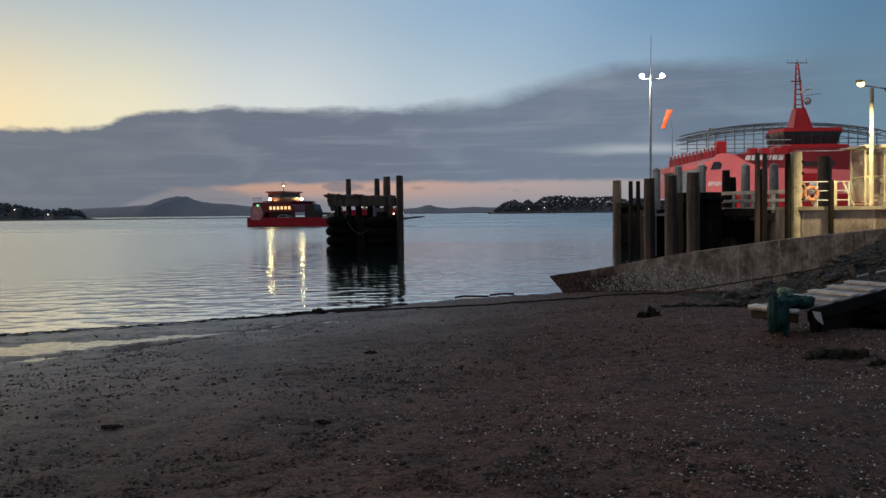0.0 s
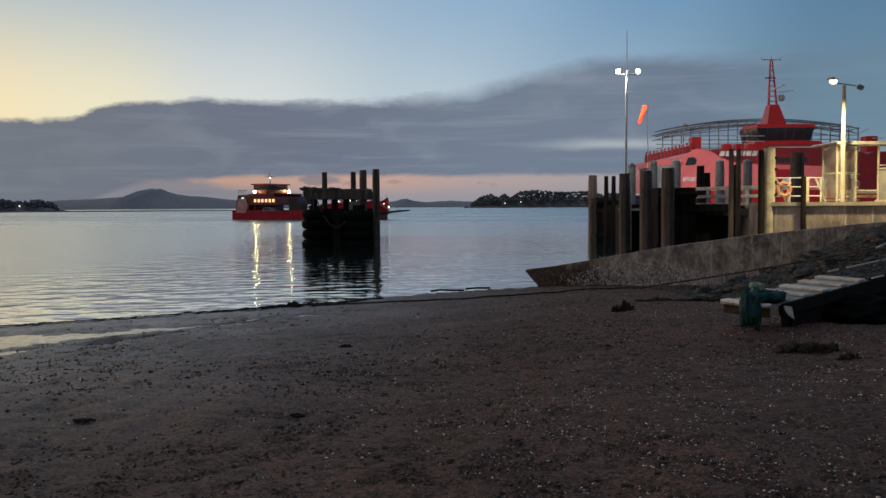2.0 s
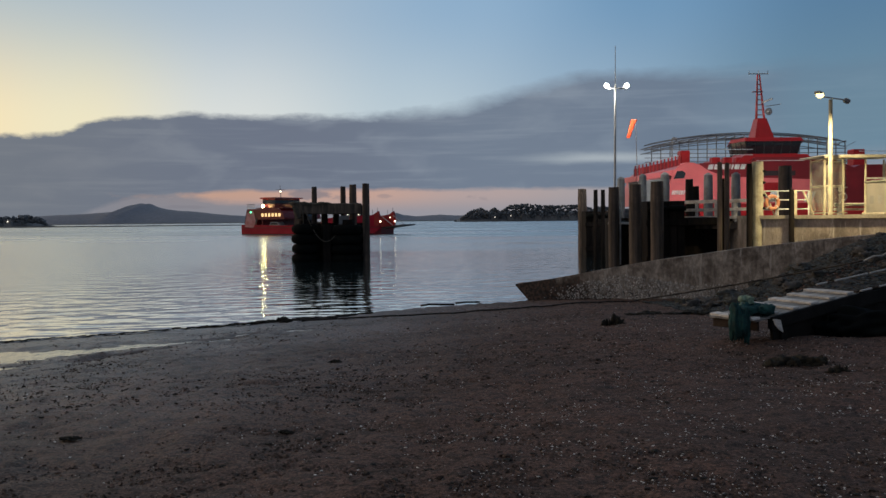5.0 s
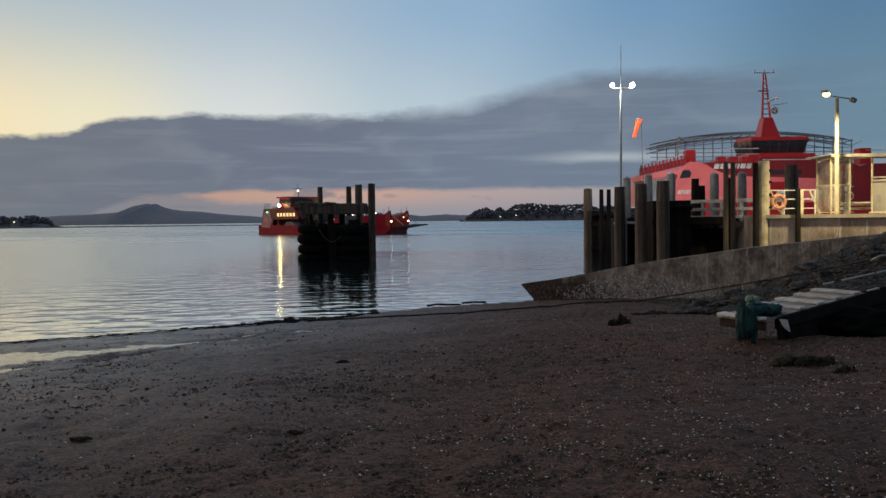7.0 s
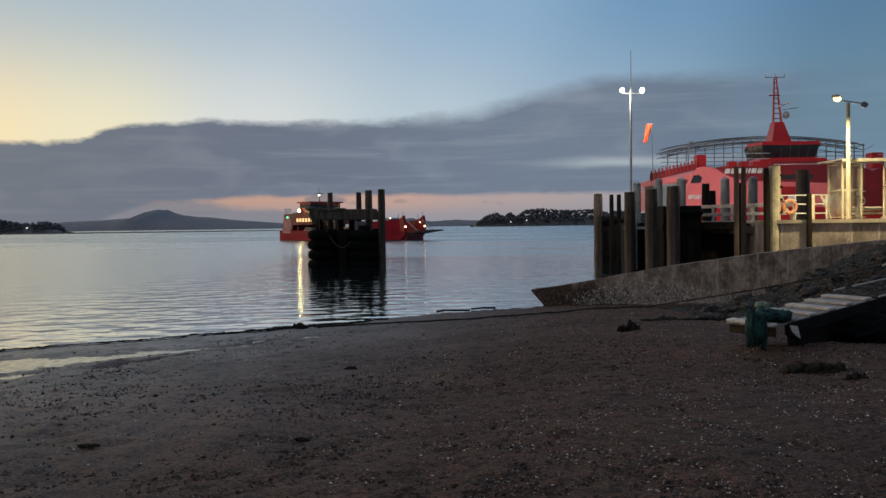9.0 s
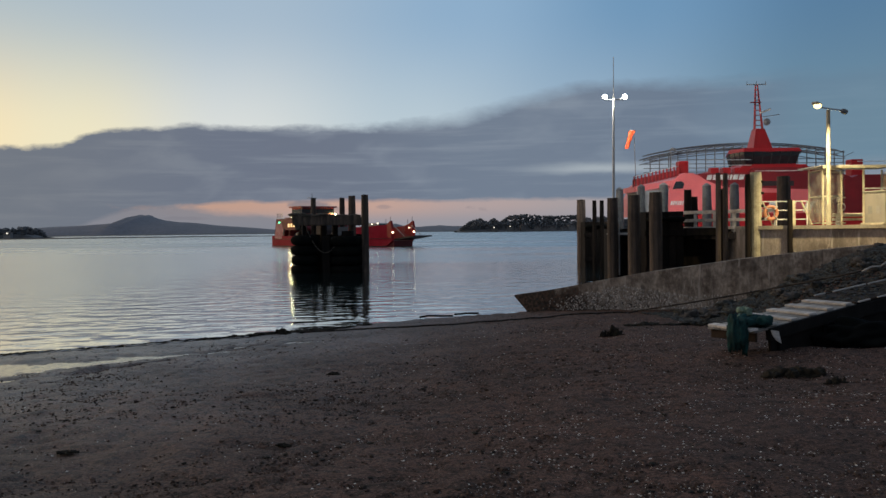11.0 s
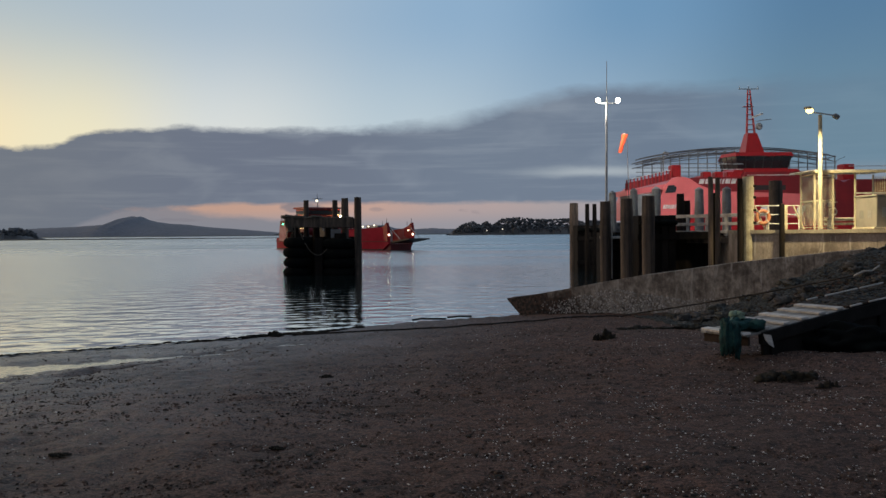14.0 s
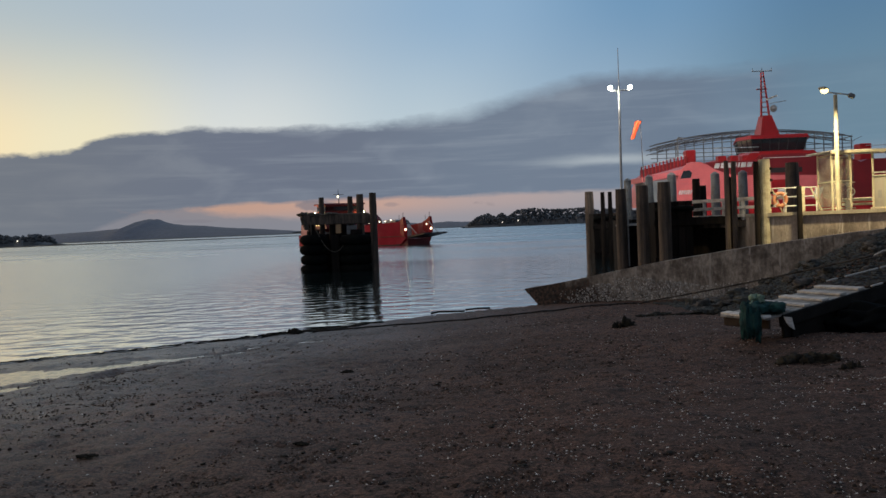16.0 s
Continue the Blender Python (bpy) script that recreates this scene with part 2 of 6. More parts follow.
def water_material():
    m = bpy.data.materials.new("sea_water")
    m.use_nodes = True
    nt = m.node_tree
    b = nt.nodes["Principled BSDF"]
    b.inputs["Base Color"].default_value = (0.009, 0.030, 0.031, 1)
    b.inputs["Roughness"].default_value = 0.05
    b.inputs["IOR"].default_value = 1.85
    co = nt.nodes.new("ShaderNodeTexCoord").outputs["Object"]

    def noise_of(scale, detail, sx, sy, rz):
        mp = nt.nodes.new("ShaderNodeMapping")
        mp.inputs["Scale"].default_value = (sx, sy, 1)
        mp.inputs["Rotation"].default_value = (0, 0, radians(rz))
        nt.links.new(co, mp.inputs[0])
        n = nt.nodes.new("ShaderNodeTexNoise")
        n.inputs["Scale"].default_value, n.inputs["Detail"].default_value = scale, detail
        nt.links.new(mp.outputs[0], n.inputs["Vector"])
        return n.outputs[0]

    fine, mid, gust = noise_of(4.2, 4, 0.55, 1.0, 8), noise_of(1.2, 1.5, 0.72, 1.0, -9), noise_of(0.035, 4, 0.55, 1.3, 5)
    calm = nt.nodes.new("ShaderNodeMapRange")
    nt.links.new(gust, calm.inputs[0])
    for i, v in ((1, 0.36), (2, 0.64), (3, 0.55), (4, 1.0)):
        calm.inputs[i].default_value = v
    mul = nt.nodes.new("ShaderNodeMath")
    mul.operation = "MULTIPLY"
    nt.links.new(fine, mul.inputs[0])
    nt.links.new(calm.outputs[0], mul.inputs[1])
    b1 = nt.nodes.new("ShaderNodeBump")
    b1.inputs["Strength"].default_value, b1.inputs["Distance"].default_value = 1.0, 0.007
    nt.links.new(mul.outputs[0], b1.inputs["Height"])
    b2 = nt.nodes.new("ShaderNodeBump")
    b2.inputs["Strength"].default_value, b2.inputs["Distance"].default_value = 1.0, 0.05
    sep = nt.nodes.new("ShaderNodeSeparateXYZ")
    nt.links.new(co, sep.inputs[0])
    lee = nt.nodes.new("ShaderNodeMapRange")         # waves are higher outside the lee of wharf and dolphin
    nt.links.new(sep.outputs[0], lee.inputs[0])
    for i, v in ((1, -13.0), (2, -5.0), (3, 1.6), (4, 1.0)):
        lee.inputs[i].default_value = v
    swell = nt.nodes.new("ShaderNodeMath")
    swell.operation = "MULTIPLY"
    nt.links.new(mid, swell.inputs[0])
    nt.links.new(lee.outputs[0], swell.inputs[1])
    nt.links.new(swell.outputs[0], b2.inputs["Height"])
    nt.links.new(b1.outputs[0], b2.inputs["Normal"])
    nt.links.new(b2.outputs[0], b.inputs["Normal"])
    b.inputs["Coat Weight"].default_value, b.inputs["Coat Roughness"].default_value, b.inputs["Coat IOR"].default_value = 1.0, 0.13, 2.0
    nt.links.new(b2.outputs[0], b.inputs["Coat Normal"])
    # open water is roughened by the breeze; the lee of wharf and beach stays smooth
    open_sea = nt.nodes.new("ShaderNodeMapRange")
    nt.links.new(sep.outputs[1], open_sea.inputs[0])
    for i, v in ((1, 30.0), (2, 190.0), (3, 0.07), (4, 0.36)):
        open_sea.inputs[i].default_value = v
    paw = nt.nodes.new("ShaderNodeMapRange")         # cat's-paws in bands
    nt.links.new(gust, paw.inputs[0])
    for i, v in ((1, 0.36), (2, 0.64), (3, 0.55), (4, 1.25)):
        paw.inputs[i].default_value = v
    sheen = nt.nodes.new("ShaderNodeMath")
    sheen.operation = "MULTIPLY"
    nt.links.new(open_sea.outputs[0], sheen.inputs[0])
    nt.links.new(paw.outputs[0], sheen.inputs[1])
    ruffled = nt.nodes.new("ShaderNodeMapRange")
    nt.links.new(sep.outputs[0], ruffled.inputs[0])
    for i, v in ((1, -15.0), (2, -5.0), (3, 0.20), (4, 0.02)):
        ruffled.inputs[i].default_value = v
    rough = nt.nodes.new("ShaderNodeMath")
    rough.operation = "MAXIMUM"
    nt.links.new(sheen.outputs[0], rough.inputs[0])
    nt.links.new(ruffled.outputs[0], rough.inputs[1])
    nt.links.new(rough.outputs[0], b.inputs["Coat Roughness"])
    nt.links.new(rough.outputs[0], b.inputs["Roughness"])
    return m


def sand_material():
    """Coarse brown sand full of grit and broken shell, glossy where the tide has wetted it."""
    m = bpy.data.materials.new("gritty_brown_sand")
    m.use_nodes = True
    nt = m.node_tree
    b = nt.nodes["Principled BSDF"]
    b.inputs["Specular IOR Level"].default_value = 0.25
    co = nt.nodes.new("ShaderNodeTexCoord").outputs["Object"]

    def tex(scale, detail, rough):
        n = nt.nodes.new("ShaderNodeTexNoise")
        n.inputs["Scale"].default_value, n.inputs["Detail"].default_value, n.inputs["Roughness"].default_value = scale, detail, rough
        nt.links.new(co, n.inputs["Vector"])
        return n.outputs[0]

    def span(f, a, bb, c, d):
        n = nt.nodes.new("ShaderNodeMapRange")
        nt.links.new(f, n.inputs[0])
        for i, v in ((1, a), (2, bb), (3, c), (4, d)):
            n.inputs[i].default_value = v
        return n.outputs[0]

    def mix(f, a, bb, kind="MIX"):
        n = nt.nodes.new("ShaderNodeMix")
        n.data_type, n.blend_type = "RGBA", kind
        for i, v in ((0, f), (6, a), (7, bb)):
            if isinstance(v, (int, float)):
                n.inputs[i].default_value = v
            elif isinstance(v, tuple):
                n.inputs[i].default_value = (*v, 1)
            else:
                nt.links.new(v, n.inputs[i])
        return n.outputs[2]

    def calc(op, a, bb):
        n = nt.nodes.new("ShaderNodeMath")
        n.operation = op
        for i, v in enumerate((a, bb)):
            if isinstance(v, (int, float)):
                n.inputs[i].default_value = v
            else:
                nt.links.new(v, n.inputs[i])
        return n.outputs[0]

    broad, clump, grit, grain = tex(0.45, 4, 0.55), tex(6.0, 5, 0.7), tex(38.0, 4, 0.75), tex(120.0, 3, 0.7)
    col = mix(span(broad, 0.38, 0.62, 0, 1), (0.162, 0.092, 0.068), (0.120, 0.076, 0.060))
    col = mix(span(clump, 0.51, 0.60, 0.0, 0.7), col, (0.046, 0.035, 0.030))
    col = mix(span(tex(15.0, 4, 0.7), 0.53, 0.60, 0.0, 0.75), col, (0.030, 0.025, 0.022))
    col = mix(span(tex(21.0, 3, 0.7), 0.62, 0.68, 0.0, 0.6), col, (0.20, 0.16, 0.13))
    col = mix(0.85, col, mix(span(grit, 0.36, 0.64, 0, 1), (0.30, 0.30, 0.30), (1.75, 1.70, 1.65)), "MULTIPLY")
    col = mix(0.6, col, mix(span(grain, 0.36, 0.64, 0, 1), (0.45, 0.45, 0.45), (1.55, 1.55, 1.55)), "MULTIPLY")
    chips = nt.nodes.new("ShaderNodeTexVoronoi")
    chips.inputs["Scale"].default_value = 34.0
    nt.links.new(co, chips.inputs["Vector"])
    sep = nt.nodes.new("ShaderNodeSeparateColor")
    nt.links.new(chips.outputs["Color"], sep.inputs[0])
    spot = calc("MULTIPLY", span(chips.outputs["Distance"], 0.20, 0.12, 0, 1), span(sep.outputs[0], 0.90, 0.93, 0, 1))
    col = mix(spot, col, (0.42, 0.38, 0.33))
    nt.links.new(col, b.inputs["Base Color"])
    # tide-wetted sand is smooth and glossy
    dot = nt.nodes.new("ShaderNodeVectorMath")
    dot.operation = "DOT_PRODUCT"
    dot.inputs[1].default_value = (0.97, -0.24, 0)         # the low, wet side of the beach
    nt.links.new(co, dot.inputs[0])
    up = calc("ADD", dot.outputs["Value"], 14.0)
    wet = span(calc("ADD", up, calc("MULTIPLY", broad, 5.0)), 6.6, 14.8, 1.0, 0.0)
    nt.links.new(span(wet, 0, 1, 0.83, 0.34), b.inputs["Roughness"])
    nt.links.new(span(wet, 0, 1, 0.15, 0.9), b.inputs["Specular IOR Level"])
    bp = nt.nodes.new("ShaderNodeBump")
    nt.links.new(span(wet, 0, 1, 1.0, 0.75), bp.inputs["Strength"])
    bp.inputs["Distance"].default_value = 0.03
    nt.links.new(calc("ADD", calc("MULTIPLY", clump, 1.3), calc("ADD", calc("MULTIPLY", grit, 0.5), calc("MULTIPLY", grain, 0.18))), bp.inputs["Height"])
    nt.links.new(bp.outputs[0], b.inputs["Normal"])
    return m


M = {}
M["sand"] = sand_material()
M["water"] = water_material()
M["puddle"] = material("standing_water", (0.05, 0.045, 0.04), (0.06, 0.052, 0.045), 0.13, scale=2.0, fine=9, bump=0.5, dist=0.006, spec=1.0)
M["foam"] = material("sea_foam", (0.80, 0.79, 0.76), (0.66, 0.65, 0.62), 0.5, scale=8, bump=0.4)
M["pebble"] = material("dark_pebble", (0.125, 0.090, 0.072), (0.055, 0.043, 0.037), 0.9, scale=3, bump=0.2, per_piece=0.6, island=True, spec=0.15)
M["clod"] = material("damp_sand_lump", (0.125, 0.076, 0.058), (0.070, 0.048, 0.038), 0.9, scale=4, bump=0.4, per_piece=0.6, island=True, spec=0.2)
M["shell"] = material("bleached_shell", (0.76, 0.72, 0.66), (0.50, 0.46, 0.41), 0.6, scale=5, bump=0.1, per_piece=0.5, island=True)
M["weed"] = material("dark_seaweed", (0.018, 0.016, 0.013), (0.035, 0.030, 0.020), 0.8, scale=6, bump=0.8, spec=0.2)
M["green_weed"] = material("green_weed", (0.062, 0.064, 0.054), (0.036, 0.037, 0.033), 0.7, scale=3, bump=1.0, dist=0.05)
M["rock"] = material("weedy_rock", (0.100, 0.090, 0.084), (0.050, 0.047, 0.043), 0.8, scale=1.6, fine=14, bump=1.0, dist=0.06, stain=(0.022, 0.030, 0.016), stain_scale=1.2, per_piece=0.3)
M["concrete"] = material("stained_concrete", (0.42, 0.355, 0.30), (0.24, 0.20, 0.17), 0.88, scale=1.3, fine=16, bump=0.7, dist=0.04, streak=(0.55, 0.50, 0.44),
                         stain=(0.13, 0.105, 0.085), stain_scale=0.8, stain_amount=0.85, stretch=(1, 1, 0.45))
M["deck_concrete"] = material("pale_concrete", (0.44, 0.39, 0.30), (0.32, 0.28, 0.22), 0.85, scale=1.1, fine=18, bump=0.35, stain=(0.16, 0.13, 0.10), stain_scale=0.8)
M["pile"] = material("weathered_timber_pile", (0.17, 0.125, 0.095), (0.036, 0.029, 0.025), 0.85, scale=5.0, fine=26, bump=1.0, dist=0.04,
                     stretch=(1, 1, 0.07), stain=(0.03, 0.026, 0.022), stain_scale=0.8, per_piece=0.3)
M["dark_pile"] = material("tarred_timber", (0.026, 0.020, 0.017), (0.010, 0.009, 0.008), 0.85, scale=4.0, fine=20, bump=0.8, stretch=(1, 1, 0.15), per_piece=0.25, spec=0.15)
M["steel_pile"] = material("grey_steel_pile", (0.22, 0.23, 0.24), (0.14, 0.15, 0.16), 0.55, scale=1.2, bump=0.15, stain=(0.10, 0.07, 0.05), stain_scale=1.0, stretch=(1, 1, 0.3))
M["cream"] = material("cream_painted_steel", (0.55, 0.50, 0.36), (0.42, 0.38, 0.27), 0.6, scale=1.5, bump=0.2, stain=(0.20, 0.15, 0.10), stain_scale=1.5)
M["galv"] = material("galvanised_steel", (0.58, 0.59, 0.60), (0.44, 0.45, 0.46), 0.5, 0.2, scale=3, bump=0.1)
M["frame_steel"] = material("dull_frame_steel", (0.20, 0.21, 0.22), (0.14, 0.15, 0.16), 0.6, scale=3, bump=0.1)
M["white"] = material("worn_white_paint", (0.68, 0.67, 0.64), (0.52, 0.50, 0.47), 0.65, scale=3, bump=0.25, stain=(0.22, 0.19, 0.16), stain_scale=3, stain_amount=0.6)
M["slat"] = material("silvered_wood", (0.70, 0.67, 0.62), (0.46, 0.43, 0.40), 0.8, scale=3, fine=30, bump=0.5, stretch=(0.2, 1, 1), per_piece=0.25)
M["grey_board"] = material("grey_weathered_board", (0.34, 0.325, 0.30), (0.20, 0.19, 0.175), 0.85, scale=3, fine=30, bump=0.5, stretch=(1, 0.2, 1), per_piece=0.3)
M["brown_wood"] = material("damp_brown_wood", (0.065, 0.047, 0.036), (0.032, 0.026, 0.022), 0.85, scale=3, bump=0.7, stretch=(0.2, 1, 1), per_piece=0.3, spec=0.15)
# wet driftwood and beams; its black also paints the shade under the ramp
M["black_wood"] = material("black_wet_and_shaded_timber", (0.020, 0.018, 0.016), (0.011, 0.010, 0.009), 0.7, scale=3, bump=0.5, spec=0.15)
M["rubber"] = material("worn_tyre_rubber", (0.008, 0.009, 0.009), (0.004, 0.005, 0.005), 0.9, scale=4, bump=0.4, stain=(0.016, 0.018, 0.015), stain_scale=2, spec=0.05)
M["rope"] = material("tarry_rope", (0.045, 0.036, 0.028), (0.025, 0.021, 0.018), 0.9, scale=30, bump=0.6)
M["pale_rope"] = material("faded_rope", (0.115, 0.098, 0.075), (0.06, 0.052, 0.042), 0.9, scale=30, bump=0.6)
M["teal"] = material("teal_netting", (0.007, 0.075, 0.073), (0.004, 0.034, 0.035), 0.8, scale=10, fine=60, bump=1.0, dist=0.02)
M["lime"] = material("pale_green_twine", (0.34, 0.46, 0.34), (0.17, 0.26, 0.19), 0.8, scale=12, bump=0.8)
M["red"] = material("red_ship_paint", (0.40, 0.016, 0.020), (0.32, 0.013, 0.016), 0.38, scale=0.6, fine=8, bump=0.06, stain=(0.24, 0.02, 0.02), stain_scale=0.5, stain_amount=0.5, grain=0.12, spec=0.3)
# darker copy of the red paint, with shade put into the colour
M["shaded_red"] = material("shaded_red_ship_paint", (0.22, 0.013, 0.017), (0.165, 0.010, 0.014), 0.45, scale=0.6, fine=8, bump=0.08, grain=0.12)
# coral holds the mast floods' glow on the red side, mixed into the paint
M["coral"] = material("floodlit_coral_ship_paint", (0.74, 0.165, 0.165), (0.64, 0.125, 0.13), 0.4, scale=0.5, fine=8, bump=0.06, stain=(0.60, 0.16, 0.16), stain_scale=0.5, stain_amount=0.3, grain=0.12)
# near-side red brightened in colour to stand for the ferry's own floodlights
M["rose"] = material("floodlit_red_ship_paint", (0.52, 0.022, 0.045), (0.42, 0.016, 0.034), 0.5, scale=0.5, fine=6, bump=0.05, stain=(0.50, 0.07, 0.09), stain_scale=0.35, stain_amount=0.3, grain=0.15, spec=0.12)
M["pale_rose"] = material("pale_rose_ship_paint", (0.78, 0.40, 0.39), (0.62, 0.22, 0.22), 0.45, scale=0.9, fine=6, bump=0.05, grain=0.15, spec=0.3)
M["antifoul"] = material("black_boot_paint", (0.02, 0.018, 0.018), (0.03, 0.02, 0.02), 0.6, scale=1)
M["ship_grey"] = material("grey_ship_paint", (0.24, 0.25, 0.26), (0.18, 0.19, 0.20), 0.5, scale=0.8, bump=0.1, grain=0.12)
M["dark_glass"] = material("dark_window_glass", (0.012, 0.014, 0.017), (0.020, 0.022, 0.026), 0.08, scale=0.4, bump=0, spec=0.8)
M["orange"] = material("orange_fabric", (0.78, 0.10, 0.02), (0.62, 0.06, 0.015), 0.8, scale=4, bump=0.4)
M["buoy_orange"] = material("lifebuoy_orange", (0.50, 0.22, 0.12), (0.42, 0.17, 0.09), 0.5, scale=4, bump=0.1)
M["taupe"] = material("taupe_cladding", (0.20, 0.185, 0.165), (0.16, 0.15, 0.135), 0.6, scale=1.2, bump=0.1, stain=(0.11, 0.10, 0.09), stain_scale=0.9, grain=0.12)
M["perspex"] = smeared("smeared_perspex", (0.62, 0.58, 0.50), 0.13)
# distance haze is painted into this pale blue-grey
M["far_land"] = material("hazed_hillside", (0.22, 0.235, 0.275), (0.19, 0.21, 0.25), 1.0, scale=0.01, fine=0.08, bump=0.0)
M["far_shore"] = material("far_beach", (0.20, 0.195, 0.20), (0.15, 0.145, 0.15), 1.0, scale=0.05, fine=0.4, bump=0.0)
# tree colour lifted towards grey-blue to carry the haze over the water
M["far_wood"] = material("hazed_trees", (0.128, 0.140, 0.154), (0.158, 0.168, 0.178), 1.0, scale=0.05, fine=0.4, bump=0, per_piece=0.16, island=True)
M["house"] = material("pale_house_walls", (0.24, 0.235, 0.23), (0.18, 0.175, 0.17), 0.8, scale=0.3, bump=0, per_piece=0.4)
M["roof"] = material("house_roofing", (0.12, 0.10, 0.10), (0.09, 0.08, 0.08), 0.8, scale=0.3, bump=0)
M["flood"] = glow("flood_lens", (1.0, 0.93, 0.74), 60)
M["sodium"] = glow("street_lens", (1.0, 0.80, 0.32), 2.8)
M["ship_lamp"] = glow("ship_flood_lens", (1.0, 0.83, 0.34), 75)
M["lit_window"] = glow("lit_cabin_window", (1.0, 0.62, 0.22), 1.3)
M["small_lamp"] = glow("small_white_lamp", (1.0, 0.88, 0.62), 4)
M["green_lamp"] = glow("green_navigation_lamp", (0.1, 1.0, 0.45), 3)
M["far_lamp"] = glow("far_house_lamp", (1.0, 0.92, 0.75), 1.6)


# ---- mesh helpers ----
def box(bm, c, s, rz=0.0, rx=0.0, ry=0.0, bevel=0.0):
    r = bmesh.ops.create_cube(bm, size=1.0)
    vs = r["verts"]
    m = pose(*c, rx, ry, rz) @ Matrix.Diagonal((*s, 1))
    bmesh.ops.transform(bm, matrix=m, verts=vs)
    if bevel:
        es = list({e for v in vs for e in v.link_edges})
        bmesh.ops.bevel(bm, geom=es, offset=bevel, segments=1, affect="EDGES", clamp_overlap=True)
    return bm


def tube(bm, a, b, r0, r1=None, seg=10):
    """A round bar from a to b."""
    a, b = Vector(a), Vector(b)
    r1 = r0 if r1 is None else r1
    r = bmesh.ops.create_cone(bm, cap_ends=True, segments=seg, radius1=r0, radius2=r1, depth=(b - a).length)
    q = (b - a).to_track_quat("Z", "Y").to_matrix().to_4x4()
    bmesh.ops.transform(bm, matrix=Matrix.Translation((a + b) / 2) @ q, verts=r["verts"])
    return bm


def polyline(bm, pts, r, seg=6):
    for a, b in zip(pts, pts[1:]):
        if (Vector(a) - Vector(b)).length > 1e-4:
            tube(bm, a, b, r, r, seg)
    return bm


def blob(bm, c, s, sub=2, jag=0.25, freq=1.5, rz=0.0, seed=0):
    r = bmesh.ops.create_icosphere(bm, subdivisions=sub, radius=1.0)
    for v in r["verts"]:
        n = noise.noise(v.co * freq + Vector((seed * 3.7, seed * 1.3, seed * 2.1)))
        v.co *= 1.0 + jag * n * 2
    bmesh.ops.transform(bm, matrix=pose(*c, 0, 0, rz) @ Matrix.Diagonal((*s, 1)), verts=r["verts"])
    return bm


def prism(bm, outline, y0, y1):
    """A solid from an outline of (x, z) between two y."""
    f = [bm.verts.new((x, y0, z)) for x, z in outline]
    g = [bm.verts.new((x, y1, z)) for x, z in outline]
    n = len(f)
    bm.faces.new(f)
    bm.faces.new(g[::-1])
    for i in range(n):
        bm.faces.new((f[i], g[i], g[(i + 1) % n], f[(i + 1) % n]))
    bmesh.ops.recalc_face_normals(bm, faces=bm.faces[:])
    return bm


def ring(bm, c, R, r, seg=24, sides=10, squash=1.0, axis="Z"):
    rows = []
    for i in range(seg):
        a = 2 * math.pi * i / seg
        row = []
        for j in range(sides):
            b = 2 * math.pi * j / sides
            rad, h = R + r * math.cos(b), r * squash * math.sin(b)
            p = (rad * math.cos(a), rad * math.sin(a), h)
            if axis == "Y":
                p = (p[0], p[2], p[1])
            row.append(bm.verts.new((c[0] + p[0], c[1] + p[1], c[2] + p[2])))
        rows.append(row)
    for i in range(seg):
        for j in range(sides):
            bm.faces.new((rows[i][j], rows[(i + 1) % seg][j], rows[(i + 1) % seg][(j + 1) % sides], rows[i][(j + 1) % sides]))
    bmesh.ops.recalc_face_normals(bm, faces=bm.faces[:])
    return bm


def part(name, bm, mat, parent=None, label="", smooth=False):
    me = bpy.data.meshes.new(name)
    if smooth:
        for f in bm.faces:
            f.smooth = True
    bm.to_mesh(me)
    bm.free()
    me.materials.append(M[mat])
    ob = new(name, me)
    if parent:
        ob.parent = parent
    if label:
        ob["label"] = label
    return ob


def B():
    return bmesh.new()


def thing(name, label, category, where=(0, 0, 0), rz=0.0, group="", kind=""):
    ob = new(name)
    ob.empty_display_size = 0.2
    ob.matrix_basis = pose(*where, 0, 0, rz)
    return tagged(ob, label, category, group, kind)


# ---- ground and sea ----
WATERLINE, UPHILL = (-9.6, 19.7), (0.49, -0.87)


@functools.lru_cache(None)
def lattice_values(seed):
    return np.random.RandomState(seed).rand(256, 256)


def lattice(x, y, seed):
    g = lattice_values(seed)
    xi, yi = np.floor(x).astype(int), np.floor(y).astype(int)
    fx, fy = x - xi, y - yi
    fx, fy = fx * fx * (3 - 2 * fx), fy * fy * (3 - 2 * fy)
    a, b = g[xi % 256, yi % 256], g[(xi + 1) % 256, yi % 256]
    c, d = g[xi % 256, (yi + 1) % 256], g[(xi + 1) % 256, (yi + 1) % 256]
    return (a * (1 - fx) + b * fx) * (1 - fy) + (c * (1 - fx) + d * fx) * fy - 0.5


def smooth01(v):
    v = np.clip(v, 0, 1)
    return v * v * (3 - 2 * v)


# pools left by the tide: line from, line to, half-width, level of the water
POOLS = [(-12.35, 12.95, -3.5, 18.35, 0.80, 0.062), (-10.5, 11.3, -4.2, 16.1, 0.42, 0.105), (-3.6, 18.75, -1.9, 19.75, 0.10, 0.075)]


def pool_reach(p, x, y):
    """1 on the pool's plain rim, less within it; the pool thins out towards its far tip."""
    ux, uy = p[2] - p[0], p[3] - p[1]
    L = math.hypot(ux, uy)
    q = ((x - p[0]) * ux + (y - p[1]) * uy) / L
    across = ((y - p[1]) * ux - (x - p[0]) * uy) / L
    half = p[4] * np.clip((L - q) / (0.55 * L), 0.05, 1) ** 0.8
    past = np.maximum(q - L, 0) + np.maximum(-q, 0)
    return np.hypot(across, past) / half


